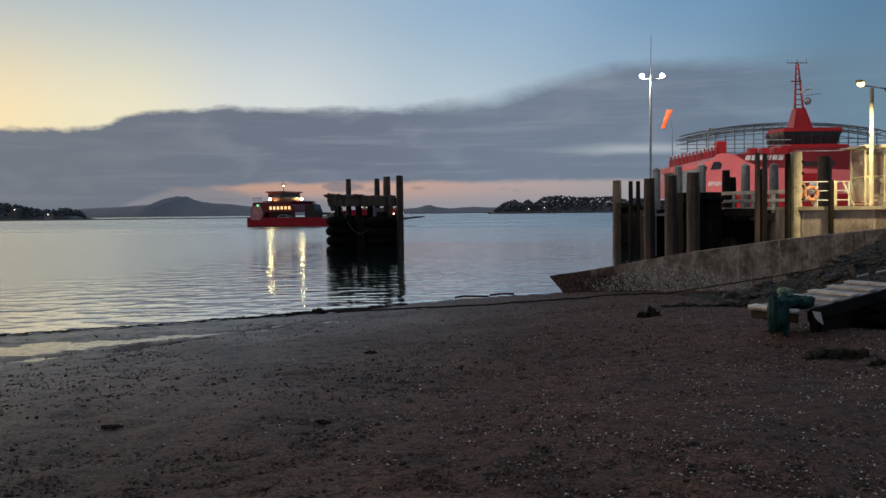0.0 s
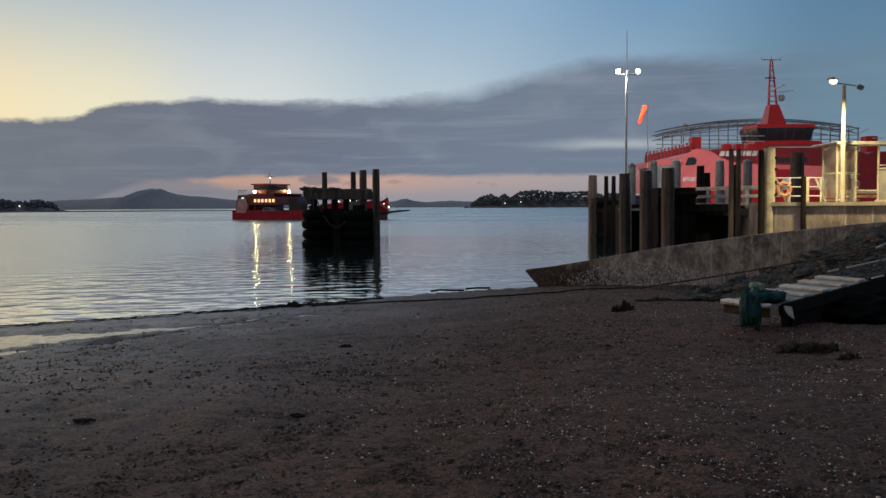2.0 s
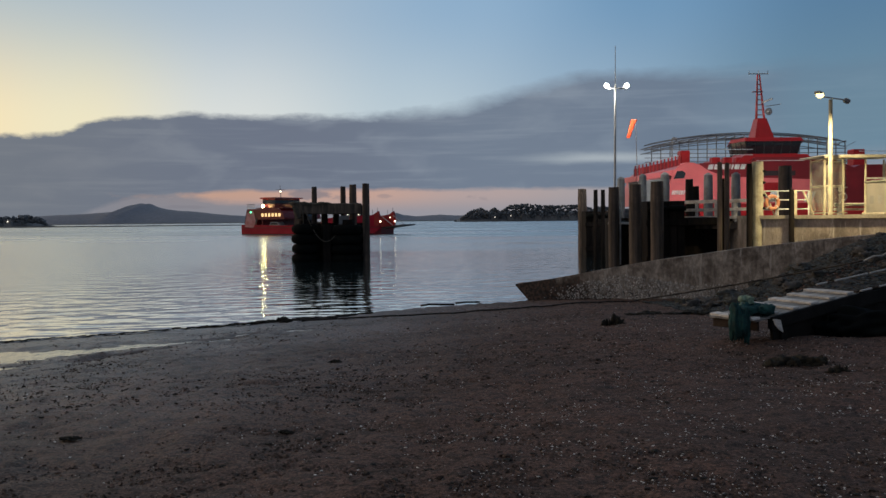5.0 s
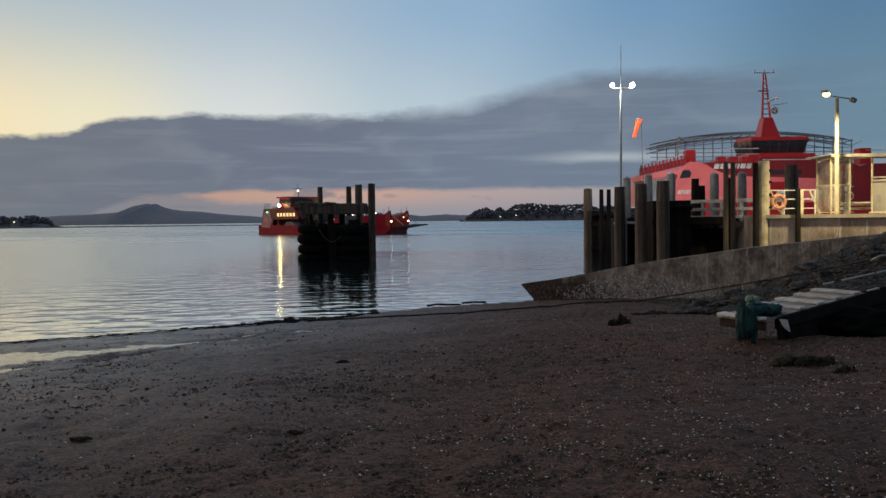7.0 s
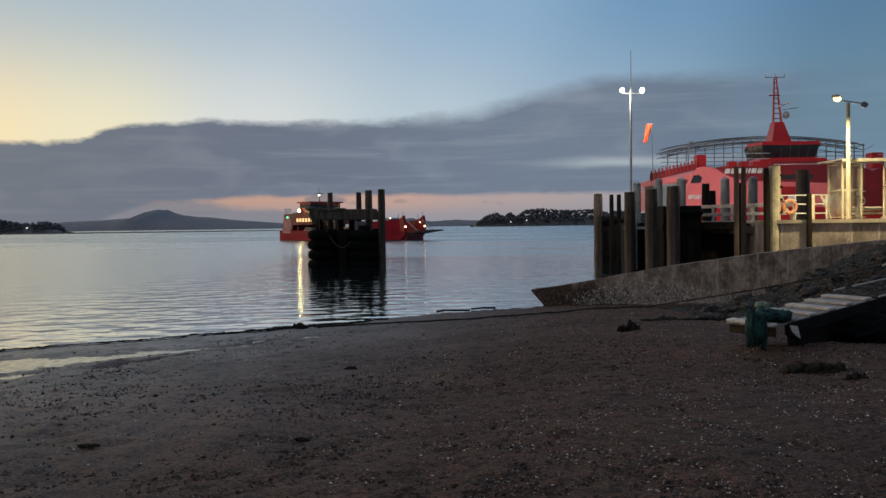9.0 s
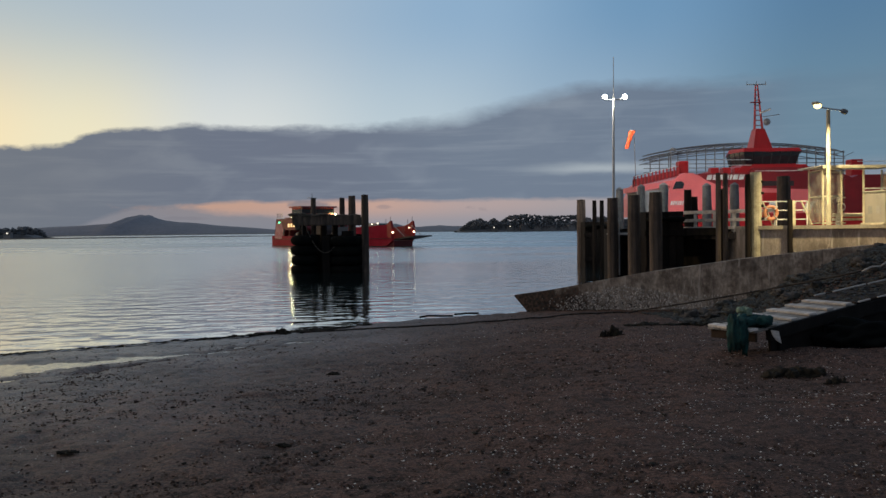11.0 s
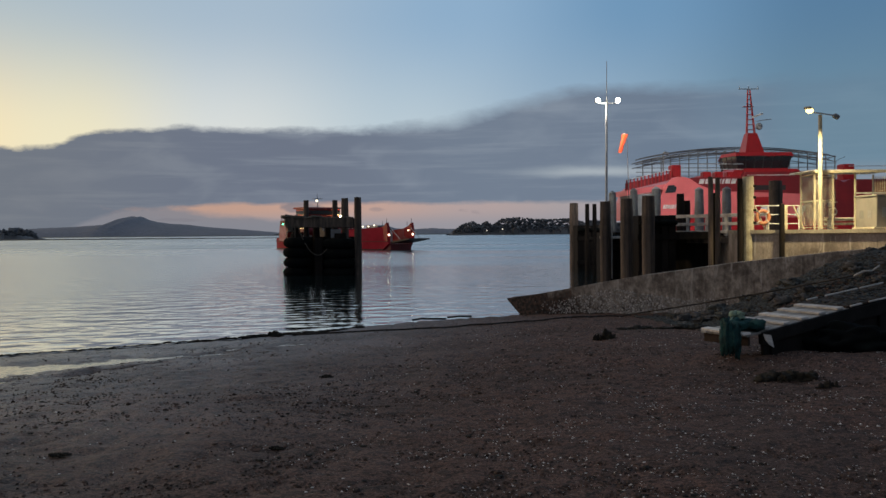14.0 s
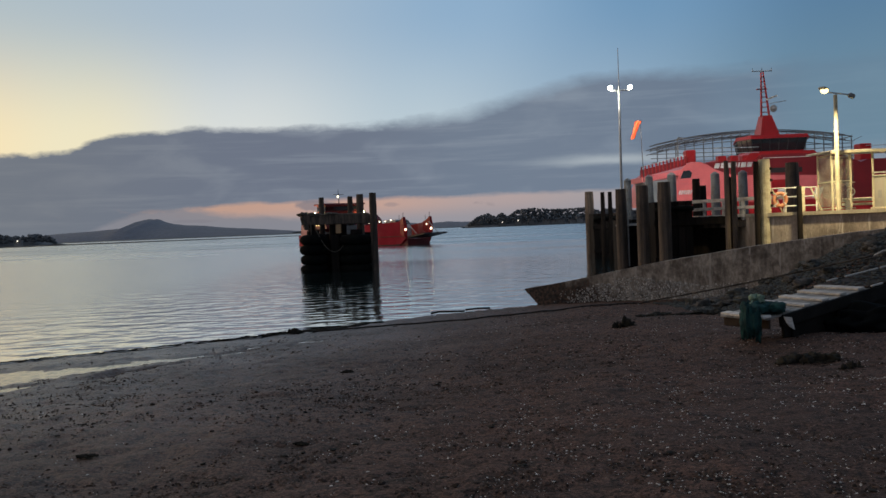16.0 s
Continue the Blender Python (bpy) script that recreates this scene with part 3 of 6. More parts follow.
def ground_height(x, y):
    x, y = np.asarray(x, float), np.asarray(y, float)
    s = (x - WATERLINE[0]) * UPHILL[0] + (y - WATERLINE[1]) * UPHILL[1]
    along = (x - WATERLINE[0]) * 0.87 + (y - WATERLINE[1]) * 0.49
    s = s - np.interp(along, [-6, 1.3, 3, 4, 5.2, 7.2, 10, 13], [1.1, 1.15, 1.45, 1.4, 1.25, 0.85, 0.30, 0.0])
    s = s + 0.5 * lattice(along * 0.25, s * 0.1, 9) + 0.25 * lattice(along * 0.9, s * 0.3, 10)
    z = np.where(s > 0, 0.040 * s, 0.11 * s)
    z = np.maximum(z, -3.0)
    bank = smooth01((x - 6.1 - 0.25 * np.abs(y - 19)) / 4.6) * np.exp(-((y - 19.2) / 3.9) ** 2) * 1.12
    bank += smooth01((x - 9.0) / 6.0) * smooth01((26 - y) / 6) * smooth01((y - 2) / 10) * 0.5
    z = z + bank
    z = z + smooth01((x - 6.6) / 4.5) * np.exp(-((y - 21.6) / 2.1) ** 2) * 0.5
    z = z + 0.11 * np.exp(-((x - 5.4) / 1.7) ** 2 - ((y - 12.9) / 1.3) ** 2)
    flat = np.zeros_like(z)
    for p in POOLS:
        d = pool_reach(p, x, y) + 0.5 * lattice(x * 0.9 + 3, y * 0.9, 30) + 0.9 * lattice(x * 3.1, y * 3.1, 31)
        w = smooth01((3.2 - d) / 1.9)
        z = z * (1 - w) + w * (p[5] + np.clip(0.035 * (d - 1), -0.035, 0.05))
        flat = np.maximum(flat, w)
    dry = np.clip(s / 3.0, 0.12, 1) * (1 - 0.9 * flat)
    z = z + dry * (0.10 * lattice(x * 0.45, y * 0.45, 1) + 0.05 * lattice(x * 1.7, y * 1.7, 2) + 0.022 * lattice(x * 5, y * 5, 3))
    return z


def ground_z(x, y):
    return float(ground_height(np.array([x]), np.array([y]))[0])


def build_ground():
    xs = np.concatenate([np.arange(-300, -40, 20), np.arange(-40, -13, 1.5), np.arange(-13, 14, 0.09), np.arange(14, 40, 1.5), np.arange(40, 301, 20)])
    ys = np.concatenate([np.arange(-120, -10, 10), np.arange(-10, 3.5, 0.9), np.arange(3.5, 16, 0.09), np.arange(16, 30, 0.14), np.arange(30, 46, 1.5), np.arange(46, 120, 10)])
    gx, gy = np.meshgrid(xs, ys)
    gz = ground_height(gx, gy)
    fine = (gx > -13) & (gx < 14) & (gy > 3.4) & (gy < 30)
    gz = gz + np.where(fine, 0.035 * lattice(gx * 5.5, gy * 5.5, 4) + 0.024 * lattice(gx * 10.7, gy * 10.7, 14), 0)
    verts = np.stack([gx.ravel(), gy.ravel(), gz.ravel()], 1)
    nx, ny = len(xs), len(ys)
    i = (np.arange(ny - 1)[:, None] * nx + np.arange(nx - 1)[None, :]).ravel()
    faces = np.stack([i, i + 1, i + nx + 1, i + nx], 1)
    me = bpy.data.meshes.new("ground")
    me.from_pydata(verts.tolist(), [], faces.tolist())
    me.materials.append(M["sand"])
    me.shade_smooth()
    tagged(new("ground", me), "damp brown gravelly sand beach sloping to the water", "beach", kind="structure")


build_ground()
sea = B()
bmesh.ops.create_grid(sea, x_segments=2, y_segments=2, size=1.0)
bmesh.ops.transform(sea, matrix=Matrix.Diagonal((4900, 4900, 1, 1)), verts=sea.verts)
sea_sheet = tagged(part("water", sea, "water"), "calm grey-blue harbour water with fine ripples", "sea", kind="structure")


def pool_water(p):
    """A thin sheet of standing water over a hollow in the sand."""
    ux, uy = p[2] - p[0], p[3] - p[1]
    L = math.hypot(ux, uy)
    ux, uy = ux / L, uy / L
    bm = B()
    rows = []
    for k in range(31):
        q = L * k / 30
        half = 1.9 * p[4] * max((L - q) / (0.55 * L), 0.05) ** 0.8 if q > 0.45 * L else 1.9 * p[4]
        rows.append([bm.verts.new((p[0] + ux * q - uy * o, p[1] + uy * q + ux * o, p[5])) for o in (-half, half)])
    for a, b in zip(rows, rows[1:]):
        bm.faces.new((a[0], b[0], b[1], a[1]))
    tagged(part("pool_water", bm, "puddle"), "shallow standing water on the wet sand", "puddle", kind="structure")


for p in POOLS:
    pool_water(p)


def shore_place(q, off=0.0):
    """A place q metres along the shore, off metres up the beach from the water's edge."""
    x, y = WATERLINE[0] + 0.87 * q, WATERLINE[1] + 0.49 * q
    ks = np.arange(-1.5, 4.0, 0.05)
    k = ks[np.argmax(ground_height(x + UPHILL[0] * ks, y + UPHILL[1] * ks) >= 0.0)]
    return x + UPHILL[0] * (k + off), y + UPHILL[1] * (k + off)


def scatter_mesh(name, mat, count, area, size, seed, label, flat=0.55, dense=None, category="stones", coarse=False, bias=3.0):
    """Many small lumps lying on the sand, in one mesh."""
    rng = np.random.RandomState(seed)
    base = B()
    if coarse:
        bmesh.ops.create_cone(base, cap_ends=False, segments=5, radius1=1.0, radius2=0.35, depth=1.1)
        bmesh.ops.contextual_create(base, geom=[e for e in base.edges if e.verts[0].co.z > 0 and e.verts[1].co.z > 0])
        bmesh.ops.triangulate(base, faces=base.faces[:])
    else:
        bmesh.ops.create_icosphere(base, subdivisions=1, radius=1.0)
    bv = np.array([v.co[:] for v in base.verts])
    bf = np.array([[v.index for v in f.verts] for f in base.faces])
    base.free()
    x = rng.uniform(area[0], area[1], count)
    d = area[2] + (area[3] - area[2]) * rng.uniform(0, 1, count) ** 1.7
    x, y = x * (d + 4) / (area[3] + 4), d
    if dense is not None:
        keep = dense(x, y, rng)
        x, y = x[keep], y[keep]
    s = size[0] + (size[1] - size[0]) * rng.uniform(0, 1, len(x)) ** bias
    z = ground_height(x, y)
    keep = z > 0.03
    x, y, z, s = x[keep], y[keep], z[keep], s[keep]
    n = len(x)
    a = rng.uniform(0, 6.28, n)
    v = bv[None] * (1 + 0.35 * rng.uniform(-1, 1, (n, len(bv), 1)))
    v = v * np.stack([s, s * rng.uniform(0.5, 0.9, n), s * flat], 1)[:, None, :]
    ca, sa = np.cos(a)[:, None], np.sin(a)[:, None]
    v = np.stack([v[..., 0] * ca - v[..., 1] * sa, v[..., 0] * sa + v[..., 1] * ca, v[..., 2]], 2)
    v += np.stack([x, y, z + s * flat * 0.25], 1)[:, None, :]
    f = bf[None] + (np.arange(n) * len(bv))[:, None, None]
    me = bpy.data.meshes.new(name)
    me.from_pydata(v.reshape(-1, 3).tolist(), [], f.reshape(-1, 3).tolist())
    me.materials.append(M[mat])
    return tagged(new(name, me), label, category, kind="stuff")


def patchy(x, y, rng):
    k = lattice(x * 0.35 + 40, y * 0.35, 21) + 0.6 * lattice(x * 1.1, y * 1.1, 22)
    return rng.uniform(0, 1, len(x)) < np.clip(0.5 + 1.2 * k, 0.10, 1)


def shelly(x, y, rng):
    k = lattice(x * 0.5 + 11, y * 0.5, 23) + 0.5 * lattice(x * 1.6, y * 1.6, 24)
    return rng.uniform(0, 1, len(x)) < np.clip(0.36 + 0.13 * x + 0.9 * k, 0.05, 1)


scatter_mesh("pebbles", "pebble", 120000, (-16, 17, 3.6, 24), (0.004, 0.020), 5, "small dark pebbles scattered over damp sand", 0.6, patchy, coarse=True, bias=2.2)
scatter_mesh("sand_clods", "clod", 60000, (-16, 17, 3.6, 26), (0.006, 0.030), 17, "damp lumps of brown sand and worm casts on the beach", 0.34, patchy, "sand lumps", True, 2.6)
scatter_mesh("beach_stones", "pebble", 6000, (-16, 17, 3.8, 24), (0.010, 0.032), 15, "rough brown and grey stones scattered over damp sand", 0.6, patchy)
scatter_mesh("whole_shells", "shell", 2600, (-16, 17, 3.8, 24), (0.007, 0.019), 16, "pale cockle shells scattered over damp sand", 0.45, shelly, "shells")
scatter_mesh("shell_chips", "shell", 42000, (-16, 17, 3.6, 22), (0.004, 0.014), 6, "broken white shell chips scattered over damp sand", 0.4, shelly, "shells", True, 2.0)
scatter_mesh("weed_scraps", "weed", 5200, (-16, 16, 3.6, 24), (0.008, 0.040), 7, "dark scraps of dried seaweed on the sand", 0.3, patchy, "seaweed")


def seaweed_clump(x, y, r, h, seed, label):
    rng = random.Random(seed)
    bm = B()
    z = ground_z(x, y)
    for k in range(16):
        a, d = rng.uniform(0, 6.28), rng.uniform(0, 1) ** 0.8
        px, py = r * d * math.cos(a), r * 0.55 * d * math.sin(a)
        blob(bm, (px, py, ground_z(x + px, y + py) - z + h * 0.35 * (1 - d)), (r * rng.uniform(0.14, 0.34), r * rng.uniform(0.1, 0.22), h * rng.uniform(0.2, 0.6)), 3, 0.32, 2.2, rng.uniform(0, 180), seed + k)
    for k in range(18):
        a = rng.uniform(0, 6.28)
        p = [(r * q * 1.25 * math.cos(a + q * 0.5), r * 0.75 * q * math.sin(a + q * 0.5), h * (1 - q) ** 2 * rng.uniform(0.1, 0.7)) for q in (0.1, 0.45, 0.75, 1.0)]
        p = [(i, j, max(w, 0.0) + ground_z(x + i, y + j) - z + 0.01) for i, j, w in p]
        polyline(bm, p, 0.007, 5)
    ob = part("seaweed_clump", bm, "weed", smooth=True)
    ob.location = (x, y, z)
    return tagged(ob, label, "seaweed", "clumps of seaweed on the beach")


seaweed_clump(3.89, 17.2, 0.20, 0.20, 1, "upright dark tuft of seaweed on brown sand")
seaweed_clump(4.86, 11.25, 0.34, 0.13, 2, "flat dark heap of seaweed beside the slatted ramp")
seaweed_clump(5.05, 10.55, 0.12, 0.10, 3, "small dark scrap of seaweed on brown sand")
seaweed_clump(-3.05, 21.9, 0.24, 0.16, 4, "dark lump of seaweed at the water's edge")
seaweed_clump(-1.12, 13.7, 0.09, 0.06, 5, "small dark lump of seaweed on damp sand")
seaweed_clump(-1.13, 8.37, 0.06, 0.03, 6, "small dark lump of seaweed on damp sand")
seaweed_clump(-3.05, 8.3, 0.085, 0.012, 7, "flattened dark seaweed on damp sand")
seaweed_clump(6.2, 19.6, 0.55, 0.14, 8, "spread dark seaweed at the foot of the rocks")
seaweed_clump(5.3, 19.9, 0.45, 0.08, 9, "thin dark mat of seaweed on brown sand")
seaweed_clump(7.0, 10.2, 0.45, 0.12, 10, "dark mat of seaweed beside the slatted ramp")

# the line of weed and foam along the water's edge
tide = B()
rng = random.Random(12)
for k in range(900):
    q = rng.uniform(-3, 9.5)
    if rng.random() > 0.12 + 2.2 * max(0.0, lattice(np.array([q * 0.9]), np.array([3.7]), 5)[0] + 0.12):
        continue
    x, y = shore_place(q, rng.gauss(0.04, 0.07))
    blob(tide, (x, y, max(ground_z(x, y), 0.0) + 0.012), (rng.uniform(0.03, 0.16), rng.uniform(0.015, 0.05), rng.uniform(0.008, 0.028)), 1, 0.6, 2, 29 + rng.uniform(-20, 20), k)
for k in range(60):   # the thick heap where the rope comes ashore
    x, y = shore_place(rng.gauss(6.6, 0.55), rng.gauss(0.05, 0.08))
    blob(tide, (x, y, max(ground_z(x, y), 0.0) + 0.02), (rng.uniform(0.05, 0.16), rng.uniform(0.03, 0.06), rng.uniform(0.015, 0.05)), 2, 0.6, 2, 29 + rng.uniform(-25, 25), k)
tagged(part("tideline_weed", tide, "weed", smooth=True), "broken dark line of seaweed along the water's edge", "seaweed", kind="stuff")

# broken foam where the wavelets fold over
foam = B()
rng = random.Random(44)
for k in range(420):
    q = rng.uniform(-2.5, 8.0)
    if lattice(np.array([q * 1.4]), np.array([2.3]), 6)[0] < 0.04 * q - 0.2:
        continue
    x, y = shore_place(q, rng.gauss(0.14, 0.06))
    blob(foam, (x, y, max(ground_z(x, y), 0.0) + 0.012), (rng.uniform(0.03, 0.17), rng.uniform(0.008, 0.028), rng.uniform(0.004, 0.012)), 1, 0.5, 2, 29 + rng.uniform(-12, 12), k)
tagged(part("foam", foam, "foam", smooth=True), "thin broken line of white foam along the water's edge", "foam", kind="stuff")

# driftwood stick at the water's edge
bm = B()
polyline(bm, [(-0.45, 0, 0.02), (-0.2, 0.03, 0.05), (0.1, 0, 0.04), (0.5, 0.02, 0.03)], 0.028, 7)
stick = part("driftwood", bm, "black_wood", smooth=True)
stick.matrix_basis = pose(0.75, 25.2, 0.02, 0, 0, 6)
bm = polyline(B(), [(-0.35, 0, 0.02), (0, 0.05, 0.04), (0.35, 0, 0.04)], 0.028, 7)
stick_b = part("driftwood", bm, "black_wood", smooth=True)
stick_b.matrix_basis = pose(1.65, 25.8, 0.02, 0, 0, 3)
tagged(stick_b, "thin dark driftwood stick lying in the shallows", "driftwood")
tagged(stick, "dark wet driftwood stick at the water's edge", "driftwood")

# mooring rope along the sand and up to the wall
rope_way = [(-2.9, 21.9), (-0.6, 22.0), (1.4, 22.2), (3.05, 22.6), (4.7, 23.6), (6.24, 24.6)]
bm = B()
pts = []
for (xa, ya), (xb, yb) in zip(rope_way, rope_way[1:]):
    for k in range(6):
        x, y = xa + (xb - xa) * k / 6, ya + (yb - ya) * k / 6 + 0.05 * math.sin(k + xa)
        pts.append((x, y, ground_z(x, y) + 0.03))
for k in range(9):
    w = k / 8
    pts.append((6.24 + 2.9 * w, 24.6 - 6.6 * w, 0.17 + 1.33 * w - 0.15 * w * (1 - w)))
polyline(bm, pts, 0.02, 6)
tagged(part("mooring_rope", bm, "rope", smooth=True), "dark tarry mooring rope lying over the sand", "rope")


# ---- concrete training wall ----
def wall_point(s, off=0.0):
    return 3.69 + 4.16 * s + 0.433 * off, 27.0 - 2.0 * s + 0.901 * off


def wall_top(s):
    return float(np.interp(s, [-0.12, 0.0, 0.3, 0.7, 1.3, 1.84, 2.23, 3.6], [0.46, 0.52, 0.79, 1.146, 1.56, 1.85, 2.02, 2.30]))


def tidal_concrete():
    """Concrete with a brown tidal crust over the end that stands in the sea."""
    m = material("tide_marked_concrete", (0.54, 0.46, 0.38), (0.225, 0.19, 0.155), 0.9, scale=3.5, fine=13, grain=0.95, bump=1.0, dist=0.05, streak=(0.60, 0.54, 0.47),
                 stain=(0.10, 0.072, 0.056), stain_scale=2.2, stain_amount=0.8, stretch=(1, 1, 0.6))
    nt = m.node_tree
    sock = nt.nodes["Principled BSDF"].inputs["Base Color"]
    plain = sock.links[0].from_socket
    co = nt.nodes.new("ShaderNodeTexCoord").outputs["Object"]
    sep = nt.nodes.new("ShaderNodeSeparateXYZ")
    nt.links.new(co, sep.inputs[0])
    n = nt.nodes.new("ShaderNodeTexNoise")
    n.inputs["Scale"].default_value, n.inputs["Detail"].default_value, n.inputs["Roughness"].default_value = 3.5, 7, 0.75
    nt.links.new(co, n.inputs["Vector"])

    def calc(op, a, bb, cc=0.0):
        k = nt.nodes.new("ShaderNodeMath")
        k.operation = op
        for i, v in enumerate((a, bb, cc)):
            if isinstance(v, (int, float)):
                k.inputs[i].default_value = v
            else:
                nt.links.new(v, k.inputs[i])
        return k.outputs[0]
    reach = calc("MULTIPLY_ADD", sep.outputs[0], -0.40, 2.42)
    reach = calc("MULTIPLY_ADD", sep.outputs[2], -0.75, calc("ADD", reach, 0.42))
    reach = calc("ADD", reach, calc("MULTIPLY_ADD", n.outputs[0], 1.9, -0.95))
    span = nt.nodes.new("ShaderNodeMapRange")
    nt.links.new(reach, span.inputs[0])
    for i, v in ((1, 0.35), (2, 0.65), (3, 0.0), (4, 0.93)):
        span.inputs[i].default_value = v
    mx = nt.nodes.new("ShaderNodeMix")
    mx.data_type = "RGBA"
    nt.links.new(span.outputs[0], mx.inputs[0])
    nt.links.new(plain, mx.inputs[6])
    crust = nt.nodes.new("ShaderNodeTexNoise")
    crust.inputs["Scale"].default_value, crust.inputs["Detail"].default_value = 14.0, 5
    nt.links.new(co, crust.inputs["Vector"])
    tone = nt.nodes.new("ShaderNodeValToRGB")
    tone.color_ramp.elements[0].position, tone.color_ramp.elements[1].position = 0.42, 0.62
    tone.color_ramp.elements[0].color, tone.color_ramp.elements[1].color = (0.022, 0.017, 0.014, 1), (0.125, 0.072, 0.05, 1)
    nt.links.new(crust.outputs[0], tone.inputs[0])
    nt.links.new(tone.outputs[0], mx.inputs[7])
    nt.links.new(mx.outputs[2], sock)
    return m


M["tidal_concrete"] = tidal_concrete()


def build_wall():
    bm = B()
    sv = [-0.12] + [i * 0.06 for i in range(1, 62)]
    near, far = [], []
    for s in sv:
        foot = -0.5 if s > 0.02 else 0.42
        for off, store in ((0.0, near), (0.55, far)):
            x, y = wall_point(s, off)
            wob = 0.012 * noise.noise((x * 2, y * 2, 0))
            store.append((bm.verts.new((x, y, foot)), bm.verts.new((x, y, wall_top(s) + wob))))
    for side in (near, far):
        for (a, b), (c, d) in zip(side, side[1:]):
            bm.faces.new((a, c, d, b))
    for i in range(len(sv) - 1):
        bm.faces.new((near[i][1], near[i + 1][1], far[i + 1][1], far[i][1]))
    bm.faces.new((near[0][0], near[0][1], far[0][1], far[0][0]))
    bm.faces.new((near[0][0], far[0][0], far[1][0], near[1][0]))
    bmesh.ops.recalc_face_normals(bm, faces=bm.faces[:])
    return tagged(part("wall_breakwater", bm, "tidal_concrete"), "stained concrete training wall sloping down into the water", "concrete wall", kind="structure")


breakwater = build_wall()
bm = B()
rng = random.Random(31)
for k in range(2600):
    s = rng.gauss(0.66, 0.36)
    if s < 0.06 + 0.22 * rng.random():
        continue
    h = 0.03 + rng.random() ** 1.5 * (0.34 + 0.45 * max(0, 0.8 - abs(s - 0.6) * 2))
    x, y = wall_point(s, -0.012)
    if h < wall_top(s) - 0.05:
        r = 0.006 + 0.019 * rng.random() ** 2
        bmesh.ops.create_icosphere(bm, subdivisions=1, radius=r, matrix=Matrix.Translation((x, y, ground_z(x, y) + h)) @ Matrix.Diagonal((1, 0.5, 1.2, 1)))
tagged(part("barnacles", bm, "shell"), "white barnacles and oysters crusting the foot of the wall", "barnacles", kind="stuff")


bm = B()
for k in range(110):
    s = rng.uniform(-0.1, 0.75)
    x, y = wall_point(s, -0.01)
    h = rng.random() ** 1.4 * (0.42 - 0.3 * s)
    z = max(ground_z(x, y), 0.0) + h
    if z < wall_top(s) - 0.03 and (s > 0.03 or z > 0.35):
        bmesh.ops.create_icosphere(bm, subdivisions=1, radius=rng.uniform(0.01, 0.028), matrix=Matrix.Translation((x, y, z)) @ Matrix.Diagonal((1.3, 0.25, 1.0, 1)))
tagged(part("wall_growth", bm, "rock"), "dark tidal growth on the low end of the wall", "seaweed", kind="stuff")


# ---- rocky bank between the wall and the slatted ramp ----
rng = random.Random(5)
for k in range(110):
    x = rng.uniform(6.6, 14.5)
    y = 21.8 - 0.42 * (x - 7) + rng.uniform(-2.6, 2.2) * min(1, (x - 5.5) / 3)
    wy = 27.0 - 2.0 * (x - 3.69) / 4.16
    y = min(y, wy - 0.6)
    s = rng.uniform(0.07, 0.22)
    bm = B()
    blob(bm, (0, 0, 0), (s, s * rng.uniform(0.6, 0.9), s * rng.uniform(0.4, 0.65)), 3, 0.55, 2.6, rng.uniform(0, 180), k)
    rock = part("rock", bm, "rock" if k % 3 else "green_weed", smooth=True)
    rock.location = (x, y, ground_z(x, y) + s * 0.08)
    tagged(rock, "dark weed-covered rock on the bank below the wall", "rock", "rocks of the bank")
def on_bank(x, y, rng):
    mid = 21.4 - 0.42 * (x - 7)
    return (x > 6.3) & (np.abs(y - mid) < rng.uniform(0, 3.8, len(x))) & (y < 28.77 - 0.4808 * x - 0.3)


scatter_mesh("bank_weed", "green_weed", 110000, (6, 16, 14, 26), (0.012, 0.075), 33, "dark green weed draped over the rocky bank", 0.5, on_bank, "seaweed")
scatter_mesh("bank_litter", "brown_wood", 30000, (6, 16, 14, 26), (0.015, 0.07), 34, "brown tide litter and dead weed on the bank", 0.4, on_bank, "litter")
bm = B()
polyline(bm, [(9.3 + 0.2 * k, 18.7 + 0.05 * math.sin(k * 2), ground_z(9.3 + 0.2 * k, 18.7) + 0.10 + 0.03 * math.cos(k * 3)) for k in range(5)], 0.02, 6)
tagged(part("branch", bm, "slat", smooth=True), "bleached driftwood branch lying on the bank", "driftwood")


